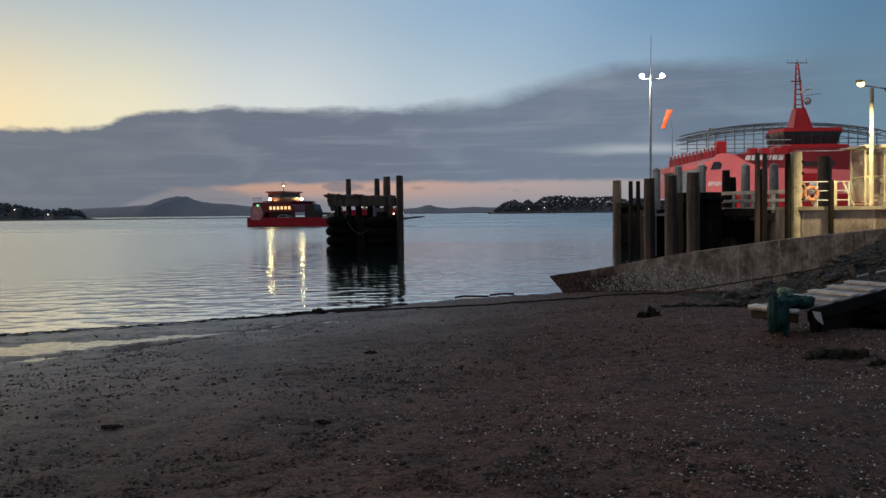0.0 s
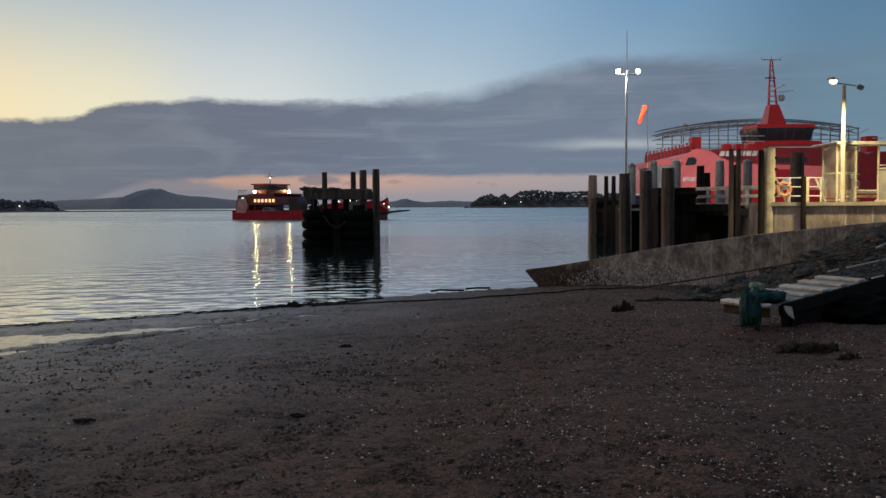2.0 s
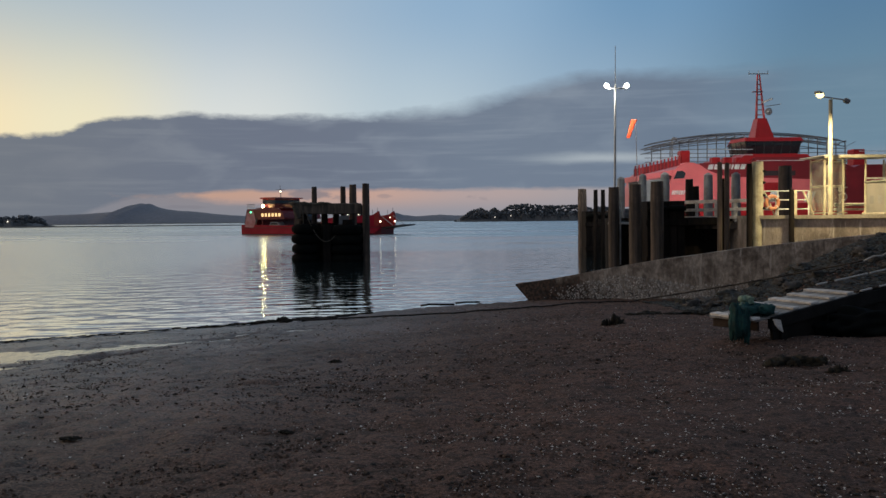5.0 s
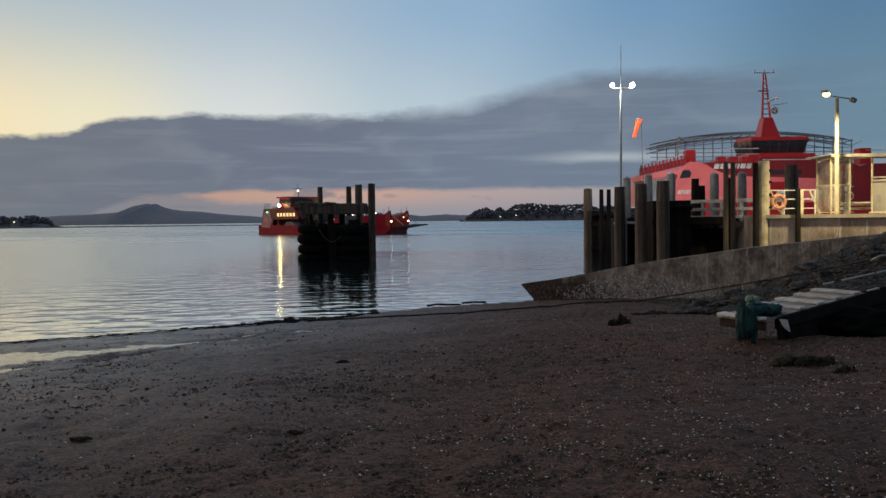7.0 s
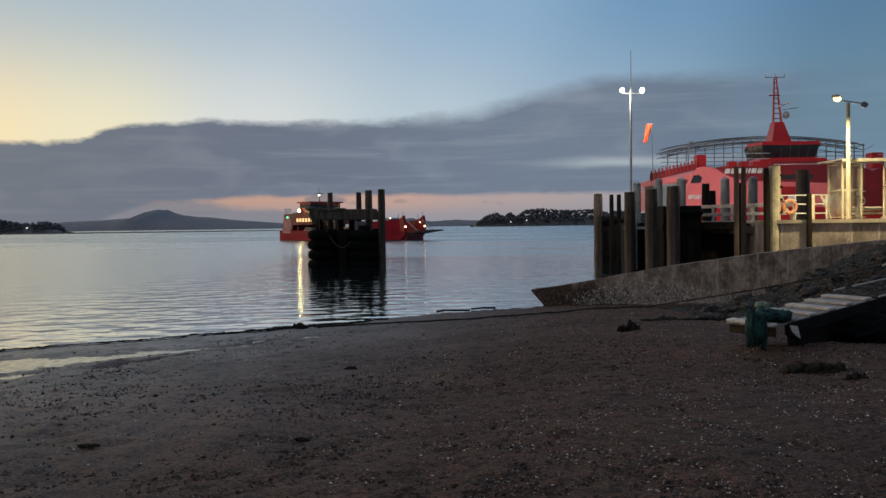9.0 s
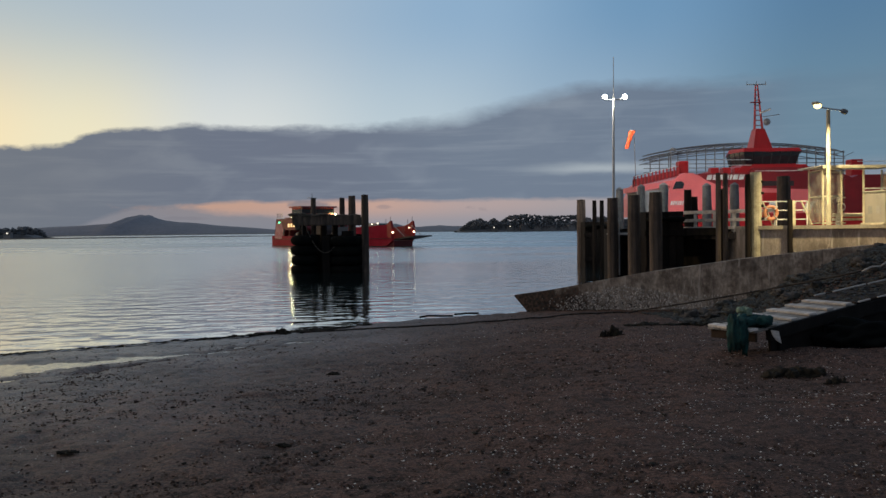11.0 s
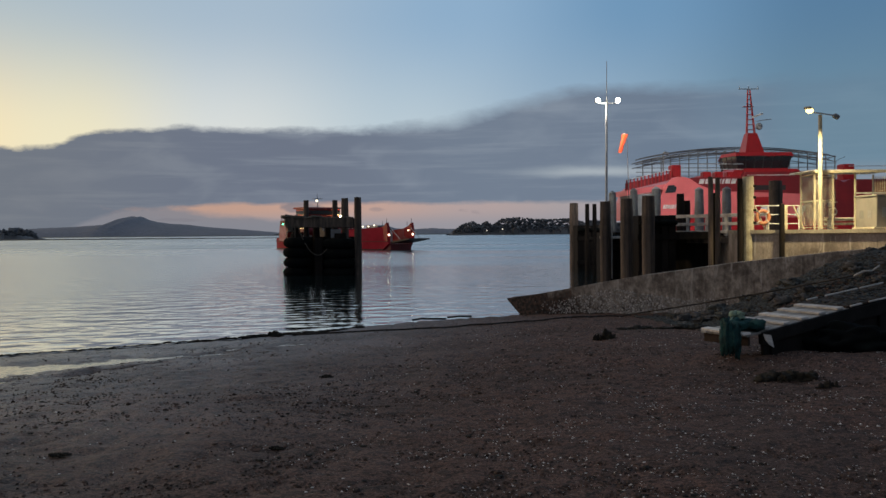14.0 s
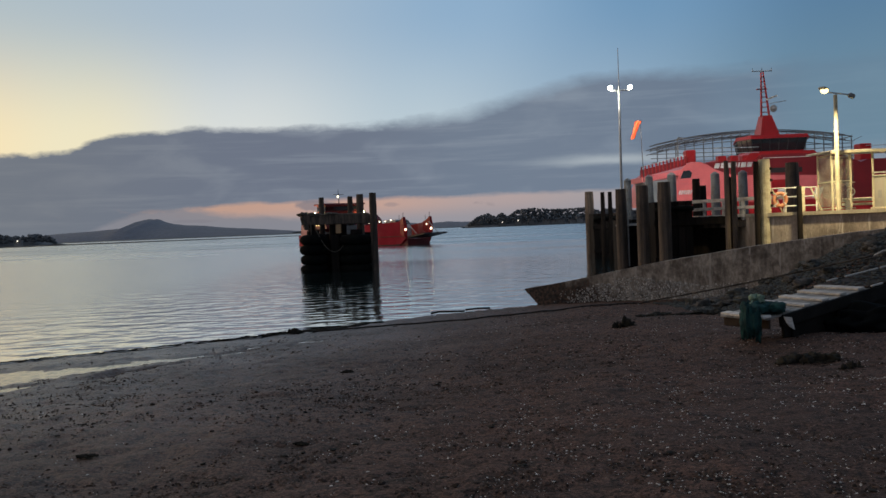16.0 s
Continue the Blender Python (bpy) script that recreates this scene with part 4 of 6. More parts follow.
# ---- slatted launching ramp ----
def build_launch_ramp():
    """Axis runs from the low end to the upper right; slats lie across it."""
    low, high = Vector((4.68, 13.0, 0.97)), Vector((6.59, 14.15, 1.21))
    ax = (high - low).normalized()
    flat = Vector((ax.x, ax.y, 0)).normalized()
    yaw, tilt = math.degrees(math.atan2(flat.y, flat.x)), math.degrees(math.asin(ax.z))
    t = thing("launching_ramp", "weathered timber launching ramp with pale slats on dark beams", "boat ramp", low, yaw)
    L = (high - low).length
    drop = lambda d: d * math.tan(radians(tilt))
    upper = lambda d: drop(L) + (d - L) * math.tan(radians(5.0))

    def slat(d, mat="slat", ln=0.86, w=0.13, label=""):
        bm = box(B(), (0, 0, 0), (w, ln, 0.035), bevel=0.006)
        o = part("slat", bm, mat, t, label)
        o.matrix_basis = pose(d, 0, drop(d), 0, -tilt, -10 + random.uniform(-2.5, 2.5))
        return o
    for k in range(6):
        slat(0.03 + k * L / 5.0, ln=random.uniform(0.84, 0.93), w=random.uniform(0.11, 0.15))
    for k in range(7):   # boards under the cross battens
        bm = box(B(), (L / 2 + 0.1, -0.36 + 0.12 * k, drop(L / 2 + 0.1) - 0.035), (L + 0.25, 0.108, 0.03), 0, 0, -tilt, 0.005)
        part("board", bm, "grey_board", t)
    for sgn in (-1, 1):
        bm = box(B(), (1.3, sgn * 0.40, drop(1.3) - 0.12), (2.0, 0.09, 0.18), 0, 0, -tilt, 0.01)
        part("beam", bm, "black_wood", t)
        bm = box(B(), (L + 1.35, sgn * 0.40, upper(L + 1.35) - 0.14), (2.7, 0.09, 0.22), 0, 0, -5.0, 0.01)
        part("beam", bm, "black_wood", t)
    # upper run: dark planks between two pale edge strips
    for k in range(15):
        d = L + 0.2 + k * 0.16
        bm = box(B(), (0, 0, 0), (0.14, 0.86, 0.03), bevel=0.005)
        o = part("plank", bm, "brown_wood", t)
        o.matrix_basis = pose(d, 0, upper(d) + random.uniform(-0.006, 0.006), 0, -5.0, random.uniform(-1.5, 1.5))
    for sgn, spans in ((-1, ((0.12, 0.42), (0.62, 1.35), (1.42, 2.7))), (1, ((0.45, 0.75), (0.95, 1.9), (1.98, 2.7)))):   # what is left of the edge strips
        for a, b in spans:
            mid = L + (a + b) / 2
            bm = box(B(), (mid, sgn * 0.49 + random.uniform(-0.012, 0.012), upper(mid) + 0.022), (b - a, random.uniform(0.022, 0.04), 0.026), random.uniform(-1, 1), 0, -5.0 + random.uniform(-0.8, 0.8), 0.006)
            part("edge_strip", bm, "slat", t, "broken bleached edge strip")
    # legs coloured black so that they sink into the shade beneath
    for d, sgn, w in ((0.62, -1, 0.14), (0.62, 1, 0.12), (1.7, -1, 0.16), (1.7, 1, 0.14), (3.4, -1, 0.18), (3.4, 1, 0.18)):
        base = t.matrix_basis @ Vector((d, sgn * 0.36, 0))
        gz = ground_z(base.x, base.y) - low.z - 0.03
        top = min(drop(d), upper(d)) - 0.05
        bm = box(B(), (d, sgn * 0.36, (gz + top) / 2), (w, 0.12, max(0.05, top - gz)), bevel=0.01)
        part("leg", bm, "black_wood", t)
    # black boards stand in for the shade below the ramp's near edge
    bm = box(B(), (1.35, -0.35, drop(1.35) - 0.33), (1.9, 0.05, 0.50), 0, 0, -tilt, 0.01)
    part("side_board", bm, "black_wood", t)
    bm = box(B(), (L + 1.35, -0.35, upper(L + 1.35) - 0.38), (2.7, 0.05, 0.55), 0, 0, -5.0, 0.01)
    part("side_board", bm, "black_wood", t)
    bm = box(B(), (0.06, 0.0, -0.10), (0.04, 0.8, 0.16), bevel=0.006)
    part("end_board", bm, "brown_wood", t)
    return t


build_launch_ramp()
# weed and litter washed over the ramp's upper run
bm = B()
rng = random.Random(71)
for k in range(150):
    d, o = rng.uniform(2.3, 4.9), rng.uniform(-0.4, 0.4)
    x, y = 4.68 + 0.857 * d - 0.516 * o, 13.0 + 0.516 * d + 0.857 * o
    blob(bm, (x, y, 1.21 + (d - 2.23) * 0.0875 + 0.02), (rng.uniform(0.02, 0.09), rng.uniform(0.015, 0.05), rng.uniform(0.008, 0.022)), 1, 0.6, 2.2, rng.uniform(0, 180), k)
tagged(part("ramp_litter", bm, "green_weed", smooth=True), "dark weed and litter lying on the ramp's upper planks", "seaweed", kind="stuff")


def build_net():
    bm = B()
    rng = random.Random(8)
    for k in range(14):   # bunched folds on the slats
        blob(bm, (4.92 + rng.uniform(-0.16, 0.24), 13.0 + rng.uniform(-0.26, 0.2), 1.05 + rng.uniform(0, 0.07)), (rng.uniform(0.06, 0.16), rng.uniform(0.06, 0.13), rng.uniform(0.04, 0.09)), 2, 0.35, 2.2, rng.uniform(0, 180), k)
    for k in range(10):   # folds hanging over the end to the sand
        x, y = 4.53 + 0.022 * k, 12.72 - 0.012 * k
        z0 = ground_z(x, y)
        blob(bm, (x + rng.uniform(-0.03, 0.03), y + rng.uniform(-0.04, 0.04), z0 + 0.06 + (1.05 - z0) * 0.5 + rng.uniform(-0.02, 0.06)), (rng.uniform(0.03, 0.06), 0.05, (1.05 - z0) * rng.uniform(0.30, 0.52)), 3, 0.35, 2.8, rng.uniform(0, 90), 40 + k)
    tagged(part("fishing_net", bm, "teal", smooth=True), "bundle of teal fishing net hanging over the ramp's low end", "fishing net")
    bm = B()
    for k in range(7):
        blob(bm, (4.86 + rng.uniform(-0.06, 0.1), 13.05 + rng.uniform(-0.1, 0.1), 1.16 + rng.uniform(0, 0.06)), (0.06, 0.05, 0.045), 2, 0.4, 2.5, k * 30, k)
    polyline(bm, [(4.80, 12.95, 1.18), (4.72, 12.85, 1.14), (4.70, 12.72, 1.0)], 0.012, 6)
    tagged(part("twine_bundle", bm, "lime", smooth=True), "pale green twine bundled on the fishing net", "twine")
    bm = B()
    rag = [(5.06, 12.48, 0.98), (5.16, 12.46, 0.97), (5.19, 12.44, 0.80), (5.12, 12.43, 0.84), (5.08, 12.45, 0.90)]
    f = [bm.verts.new(p) for p in rag]
    g = [bm.verts.new((x, y + 0.02, z)) for x, y, z in rag]
    bm.faces.new(f), bm.faces.new(g[::-1])
    for i in range(5):
        bm.faces.new((f[i], g[i], g[(i + 1) % 5], f[(i + 1) % 5]))
    tagged(part("rag", bm, "white"), "torn pale rag hanging from the slatted ramp", "rag")


build_net()


def tarp(x, y, sx, sy, sz, seed):
    bm = B()
    blob(bm, (0, 0, sz * 0.2), (sx, sy, sz * 0.8), 5, 0.22, 2.6, 0, seed)
    o = part("tarpaulin", bm, "rubber", smooth=True)
    o.location = (x, y, ground_z(x, y))
    tagged(o, "crumpled black tarpaulin under the slatted ramp", "tarpaulin", "black tarpaulins")


tarp(6.75, 13.35, 0.62, 0.30, 0.36, 60)
tarp(8.2, 13.4, 0.6, 0.35, 0.42, 80)
# rounded black box in place of an unidentified dark lump
bm = box(B(), (0, 0, 0.14), (0.30, 0.26, 0.34), 20, 4, 6, 0.05)
o = part("crate", bm, "rubber")
o.location = (5.55, 9.6, ground_z(5.55, 9.6))
tagged(o, "small black block half sunk in the sand", "crate")


# ---- mooring dolphin with tyres ----
def pile(bm, x, y, z0, z1, r, seed=0, seg=14):
    n = 10
    rows = []
    for k in range(n + 1):
        w = k / n
        row = []
        for j in range(seg):
            a = 2 * math.pi * j / seg
            rr = r * (1 + 0.05 * noise.noise((math.cos(a) * 2 + seed, math.sin(a) * 2, w * 6)))
            if k == n:
                rr *= 0.93
            row.append(bm.verts.new((x + rr * math.cos(a), y + rr * math.sin(a), z0 + (z1 - z0) * w + (0.03 * noise.noise((a, seed, 5)) if k == n else 0))))
        rows.append(row)
    for a, b in zip(rows, rows[1:]):
        for j in range(seg):
            bm.faces.new((a[j], a[(j + 1) % seg], b[(j + 1) % seg], b[j]))
    bm.faces.new(rows[-1])
    bmesh.ops.recalc_face_normals(bm, faces=bm.faces[:])
    return bm


def build_dolphin():
    t = thing("mooring_dolphin", "dark timber mooring dolphin hung with large tyres, standing in the water", "mooring dolphin", (-4.7, 55.5, 0))
    ox, oy = -4.7, 55.5
    for k, (x, y, top, r) in enumerate(((-2.60, 54.9, 4.66, 0.22), (-3.46, 56.3, 4.66, 0.225), (-4.12, 57.0, 4.57, 0.17), (-5.93, 57.2, 4.58, 0.17))):
        part("timber_post", pile(B(), x - ox, y - oy, -2.5, top, r, k), "pile", t)
    for k, (x, y) in enumerate(((-6.6, 57.2), (-5.2, 56.0), (-4.6, 57.4))):
        part("timber_post", pile(B(), x - ox, y - oy, -2.5, 3.0, 0.21, 7 + k), "dark_pile", t)
    bm = box(B(), (-0.22, -0.2, 3.17), (4.1, 0.42, 0.66), 0, 0, 0.6, 0.05)
    part("cap_beam", bm, "pile", t, "weathered cap beam")
    bm = box(B(), (0.1, 1.2, 3.1), (3.9, 0.4, 0.5), 0, 0, 0, 0.05)
    part("rear_beam", bm, "dark_pile", t)
    bm = B()
    rng = random.Random(3)
    for k in range(22):   # frayed rope and growth lying over the beam, thickest at one end
        w = rng.random() ** 2
        blob(bm, (-2.2 + 3.7 * w, -0.15 + rng.uniform(-0.2, 0.3), 3.44 + rng.uniform(0, 0.12 - 0.09 * w)), (rng.uniform(0.15, 0.4), 0.22, rng.uniform(0.05, 0.13) * (1 - 0.5 * w)), 2, 0.3, 1.3, 0, k)
    for k in range(6):
        blob(bm, (-2.2 + 0.05 * k, -0.35, 3.3 - 0.12 * k), (0.16, 0.14, 0.14), 2, 0.3, 2, 0, 60 + k)
    part("rope_tangle", bm, "pale_rope", t, "frayed old rope on the beam", True)

    def tyre(x, y, z, R, r):
        bm = ring(B(), (x - ox, y - oy, z), R - r, r, 30, 12, 0.92)
        part("tyre", bm, "rubber", t, smooth=True)
    for k in range(4):
        tyre(-6.32 + 0.03 * (k % 2), 55.4, 0.16 + k * 0.60, 0.86, 0.34)
    for k in range(4):
        tyre(-3.75 + 0.02 * (k % 2), 55.3, 0.12 + k * 0.585, 1.04, 0.335)
    for x, y, w in ((-6.32, 55.4, 0.8), (-3.75, 55.3, 0.9)):
        bm = pile(B(), x - ox, y - oy, -2.5, 2.5, w * 0.5, 4)
        part("fender_post", bm, "dark_pile", t)
    # near-black backing added to fill the dark core between the posts
    bm = box(B(), (-0.1, 1.1, 0.5), (3.9, 0.3, 3.6), bevel=0.03)
    part("fender_panel", bm, "dark_pile", t)
    bm = box(B(), (-5.0 - ox, 55.3 - oy, 0.6), (0.5, 0.3, 3.2), bevel=0.04)
    part("rubbing_timber", bm, "dark_pile", t)
    bm = box(B(), (-3.93 - ox, 55.0 - oy, 2.48), (0.62, 0.06, 0.52), bevel=0.01)
    part("name_board", bm, "steel_pile", t, "pale grey board")
    bm = B()
    pts = []
    for k in range(13):   # slack chain in a loop
        w = k / 12
        pts.append((-1.5 + 1.75 * w, -0.75, 3.05 - 2.0 * math.sin(w * 2.2) ** 0.8 + 0.2 * w))
    polyline(bm, pts, 0.032, 6)
    part("chain", bm, "pale_rope", t, "slack rusty chain", True)
    bm = polyline(B(), [(-1.7, -0.46, 3.1), (-1.68, -0.5, 2.0), (-1.72, -0.5, 0.9)], 0.04, 6)
    part("hanging_rope", bm, "pale_rope", t, smooth=True)


build_dolphin()


# ---- wharf ----
def timber_pile(x, y, top, r, mat="pile", foot=-2.5, label="weathered timber wharf pile standing in the water", seed=0, cap=False):
    bm = pile(B(), 0, 0, foot, top, r, seed)
    t = thing("wharf_pile", label, "pile", (x, y, 0), 0, "piles along the wharf")
    part("shaft", bm, mat, t, smooth=False)
    if cap:
        bm = B()
        bmesh.ops.create_cone(bm, cap_ends=True, segments=16, radius1=r * 1.06, radius2=r * 0.25, depth=0.14, matrix=Matrix.Translation((0, 0, top + 0.07)))
        part("cap", bm, "steel_pile", t)
    return t


for k, (x, y, top, r) in enumerate(((11.69, 61.0, 4.41, 0.30), (9.30, 41, 3.82, 0.25), (9.78, 39, 3.87, 0.27), (10.32, 37.5, 3.92, 0.27))):
    timber_pile(x, y, top, r, seed=k * 3)
pipe_pile = timber_pile(9.30, 41.6, 3.3, 0.12, "dark_pile", label="short dark pile with a pale pipe beside it", seed=51)
part("pipe", polyline(B(), [(0.32, -0.5, 0.3), (0.32, -0.5, 2.75), (0.24, -0.5, 2.95)], 0.035, 8), "galv", pipe_pile, "thin pale pipe")
for k, (x, top) in enumerate(((11.75, 4.57), (12.95, 4.72), (14.21, 4.80), (16.64, 4.75), (18.20, 4.77))):
    timber_pile(x, 50, top, 0.22 if k < 2 else 0.25, "steel_pile", label="grey steel wharf pile with a pointed cap", seed=k, cap=True)
for k, (x, y, top, r) in enumerate(((13.70, 44, 4.28, 0.19), (14.12, 44.4, 3.95, 0.2), (10.33, 50, 4.0, 0.12), (10.74, 50, 4.0, 0.12), (12.95, 36.9, 4.0, 0.12))):
    timber_pile(x, y, top, r, "dark_pile", label="dark tarred timber wharf pile", seed=20 + k)
timber_pile(19.3, 46, 5.0, 0.34, "pile", label="broad weathered timber pile beside the shelter", seed=27)
for k, (x, y, top, r) in enumerate(((12.55, 36.3, 4.62, 0.10), (12.88, 36.4, 4.60, 0.10))):
    timber_pile(x, y, top, r, "pile", label="slender paired timber wharf post", seed=30 + k)
timber_pile(13.42, 35.4, 4.5, 0.11, "dark_pile", label="dark tarred timber post beside the cream pile", seed=40)
timber_pile(14.68, 34.4, 3.45, 0.10, "dark_pile", 1.2, "slender dark post against the concrete platform", 41)
cream = timber_pile(13.78, 35.5, 4.58, 0.23, "cream", 1.0, "cream-painted steel pile lit by the street lamp", 42)
for z in (2.75, 3.25, 3.75, 4.2):
    part("cleat", box(B(), (0.20, -0.14, z), (0.13, 0.10, 0.10), 30, 0, 0, 0.015), "dark_pile", cream, "dark bolted cleat")

# dark timber fender blocks between the piles
def fender_block(x, y, z0, z1, sx, sy, label):
    t = thing("fender_block", label, "fender", (x, y, 0), 0, "fenders along the wharf")
    n = max(2, int(sx / 0.3))
    for k in range(n):
        bm = box(B(), (-sx / 2 + (k + 0.5) * sx / n, 0, (z0 + z1) / 2 + random.uniform(-0.06, 0.06)), (sx / n - 0.02, sy, z1 - z0), bevel=0.02)
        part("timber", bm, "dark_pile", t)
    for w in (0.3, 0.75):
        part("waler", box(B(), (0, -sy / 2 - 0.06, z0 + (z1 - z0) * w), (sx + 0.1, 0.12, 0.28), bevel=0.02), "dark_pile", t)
    for k in range(2):
        part("fender_tyre", ring(B(), (-sx / 4 + k * sx / 2, -sy / 2 - 0.2, z0 + (z1 - z0) * 0.92), 0.3, 0.13, 20, 8), "rubber", t, smooth=True)


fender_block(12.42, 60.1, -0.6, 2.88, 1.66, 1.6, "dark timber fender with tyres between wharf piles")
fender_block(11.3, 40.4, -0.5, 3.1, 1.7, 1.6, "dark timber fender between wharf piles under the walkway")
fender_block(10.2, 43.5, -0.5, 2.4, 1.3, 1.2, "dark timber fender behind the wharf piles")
for x, y in ((11.2, 44.0), (10.6, 41.5)):
    bm = box(B(), (0, 0, 0), (1.5, 1.0, 0.10), bevel=0.01)
    o = part("landing_stage", bm, "white")
    o.location = (x - 0.6, y, 2.18)
    tagged(o, "pale boarded landing stage between the piles", "platform", "landing stages")

# under-deck void of the wharf: near-black deck slab and back wall paint its shade
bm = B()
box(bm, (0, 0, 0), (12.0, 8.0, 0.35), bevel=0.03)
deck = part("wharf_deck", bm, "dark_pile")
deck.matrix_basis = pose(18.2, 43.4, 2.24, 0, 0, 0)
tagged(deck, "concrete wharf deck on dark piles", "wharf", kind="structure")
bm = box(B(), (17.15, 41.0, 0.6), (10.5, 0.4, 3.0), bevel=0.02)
tagged(part("wall_under_deck", bm, "dark_pile"), "dark sheet painting the shade beneath the wharf deck", "wall", kind="structure")


def walkway(x0, y0, x1, y1, z):
    t = thing("walkway", "narrow wharf walkway with white timber railings", "walkway", (x0, y0, z), math.degrees(math.atan2(y1 - y0, x1 - x0)))
    L = math.hypot(x1 - x0, y1 - y0)
    n = int(L / 0.18)
    for k in range(n):
        part("plank", box(B(), ((k + 0.5) * L / n, 0.6, 0), (L / n - 0.015, 1.3, 0.06), bevel=0.006), "brown_wood", t)
    for sgn in (0.0, 1.2):
        m = int(L / 1.1)
        for k in range(m + 1):
            part("post", box(B(), (k * L / m, sgn, 0.48), (0.10, 0.10, 0.98), bevel=0.008), "white", t)
        for h in (0.92, 0.55, 0.2):
            part("rail", box(B(), (L / 2, sgn - 0.07, h), (L + 0.1, 0.04, 0.12), bevel=0.006), "white", t)
    part("bearer", box(B(), (L / 2, 0.0, -0.17), (L, 0.16, 0.26), bevel=0.01), "pile", t)


walkway(11.9, 42.6, 14.6, 37.6, 2.2)


def build_platform():
    """Concrete platform behind the training wall."""
    bm = B()
    base = [(13.64, 35.5), (22.0, 28.2), (30.0, 30.0), (30.0, 45.0), (15.0, 45.0)]
    lo, hi = [bm.verts.new((x, y, -1.0)) for x, y in base], [bm.verts.new((x, y, 2.32)) for x, y in base]
    bm.faces.new(lo[::-1]), bm.faces.new(hi)
    for i in range(5):
        bm.faces.new((lo[i], lo[(i + 1) % 5], hi[(i + 1) % 5], hi[i]))
    tagged(part("wall_platform", bm, "concrete"), "stained concrete quay platform", "quay", kind="structure")
    bm = B()
    cap = [(13.58, 35.44), (22.0, 28.1), (30.0, 29.9), (30.0, 45.0), (15.0, 45.0)]
    lo, hi = [bm.verts.new((x, y, 2.32)) for x, y in cap], [bm.verts.new((x, y, 2.46)) for x, y in cap]
    bm.faces.new(lo[::-1]), bm.faces.new(hi)
    for i in range(5):
        bm.faces.new((lo[i], lo[(i + 1) % 5], hi[(i + 1) % 5], hi[i]))
    tagged(part("quay_deck", bm, "deck_concrete"), "pale concrete quay deck with a worn edge", "quay", kind="structure")


build_platform()


def on_edge(d, off=0.0):
    """A place d metres along the quay's edge, off metres behind it."""
    ux, uy = 0.753, -0.658
    return 13.6 + ux * d - uy * off, 35.45 + uy * d + ux * off


def build_lamp_mast():
    t = thing("light_mast", "tall galvanised lighting mast with two lit floodlights", "lamp post", (10.5, 46.0, 0))
    part("shaft", tube(B(), (-0.04, 0, -2), (0.04, 0, 9.2), 0.085, 0.05, 12), "galv", t)
    part("aerial", tube(B(), (0.04, 0, 9.2), (0.05, 0, 11.15), 0.022, 0.015, 8), "galv", t)
    part("cross_arm", tube(B(), (-0.42, 0, 9.0), (0.62, 0, 9.0), 0.035, 0.035, 8), "galv", t)
    for x in (-0.42, 0.60):
        h = part("flood_head", box(B(), (x, 0.02, 9.12), (0.26, 0.16, 0.2), bevel=0.03), "galv", t)
        bm = B()
        bmesh.ops.create_uvsphere(bm, u_segments=16, v_segments=10, radius=0.11, matrix=Matrix.Translation((x, -0.10, 9.14)) @ Matrix.Diagonal((1, 0.5, 1, 1)))
        part("lens", bm, "flood", h, "bright white lens", True)


build_lamp_mast()


def build_street_lamp():
    t = thing("street_lamp", "cream steel street lamp with a lit warm head and a camera", "street lamp", (16.1, 34.2, 2.4))
    part("post", tube(B(), (0, 0, 0), (0, 0, 4.45), 0.085, 0.07, 12), "cream", t)
    part("arm", tube(B(), (-0.78, -0.9, 4.44), (0.48, 0, 4.44), 0.028, 0.028, 8), "galv", t)
    h = part("lamp_head", box(B(), (-0.9, -1.0, 4.55), (0.36, 0.26, 0.10), 40, 0, 8, 0.03), "cream", t)
    bm = B()
    bmesh.ops.create_uvsphere(bm, u_segments=16, v_segments=10, radius=0.15, matrix=Matrix.Translation((-0.9, -1.06, 4.47)) @ Matrix.Diagonal((1.0, 0.6, 0.75, 1)))
    part("lens", bm, "sodium", h, "bright yellow lens", True)
    c = part("camera_housing", box(B(), (0.60, -0.05, 4.38), (0.24, 0.18, 0.18), 0, 0, 25, 0.04), "ship_grey", t)
    part("bracket", tube(B(), (0.46, 0, 4.44), (0.60, 0, 4.38), 0.03, 0.03, 8), "galv", c)


build_street_lamp()


SOCK_TOP = (-0.22, 0.0, 8.40)


def build_windsock():
    t = thing("windsock", "orange windsock hanging limp from a thin pole", "windsock", (13.95, 55.0, 0))
    part("pole", tube(B(), (0.06, 0, 2.2), (-0.12, 0, 8.45), 0.03, 0.02, 8), "antifoul", t)
    part("hoop", ring(B(), (-0.22, 0, 8.40), 0.16, 0.015, 16, 6), "galv", t)
    bm = B()
    rows = []
    for k in range(9):
        w = k / 8
        c = Vector((-0.34 * w, 0, -1.12 * w))
        r = 0.20 * (1 - 0.3 * w) * (1 + 0.15 * math.sin(k * 2.1))
        rows.append([bm.verts.new((c.x + r * math.cos(j * 0.628) * 1.0, c.y + r * 0.7 * math.sin(j * 0.628 + k * 0.2), c.z + 0.1 * r * math.cos(j * 0.628))) for j in range(10)])
    for a, b in zip(rows, rows[1:]):
        for j in range(10):
            bm.faces.new((a[j], a[(j + 1) % 10], b[(j + 1) % 10], b[j]))
    bm.faces.new(rows[-1])
    sock = part("sock", bm, "orange", t, smooth=True)
    sock.location = SOCK_TOP
    return sock


windsock_cloth = build_windsock()


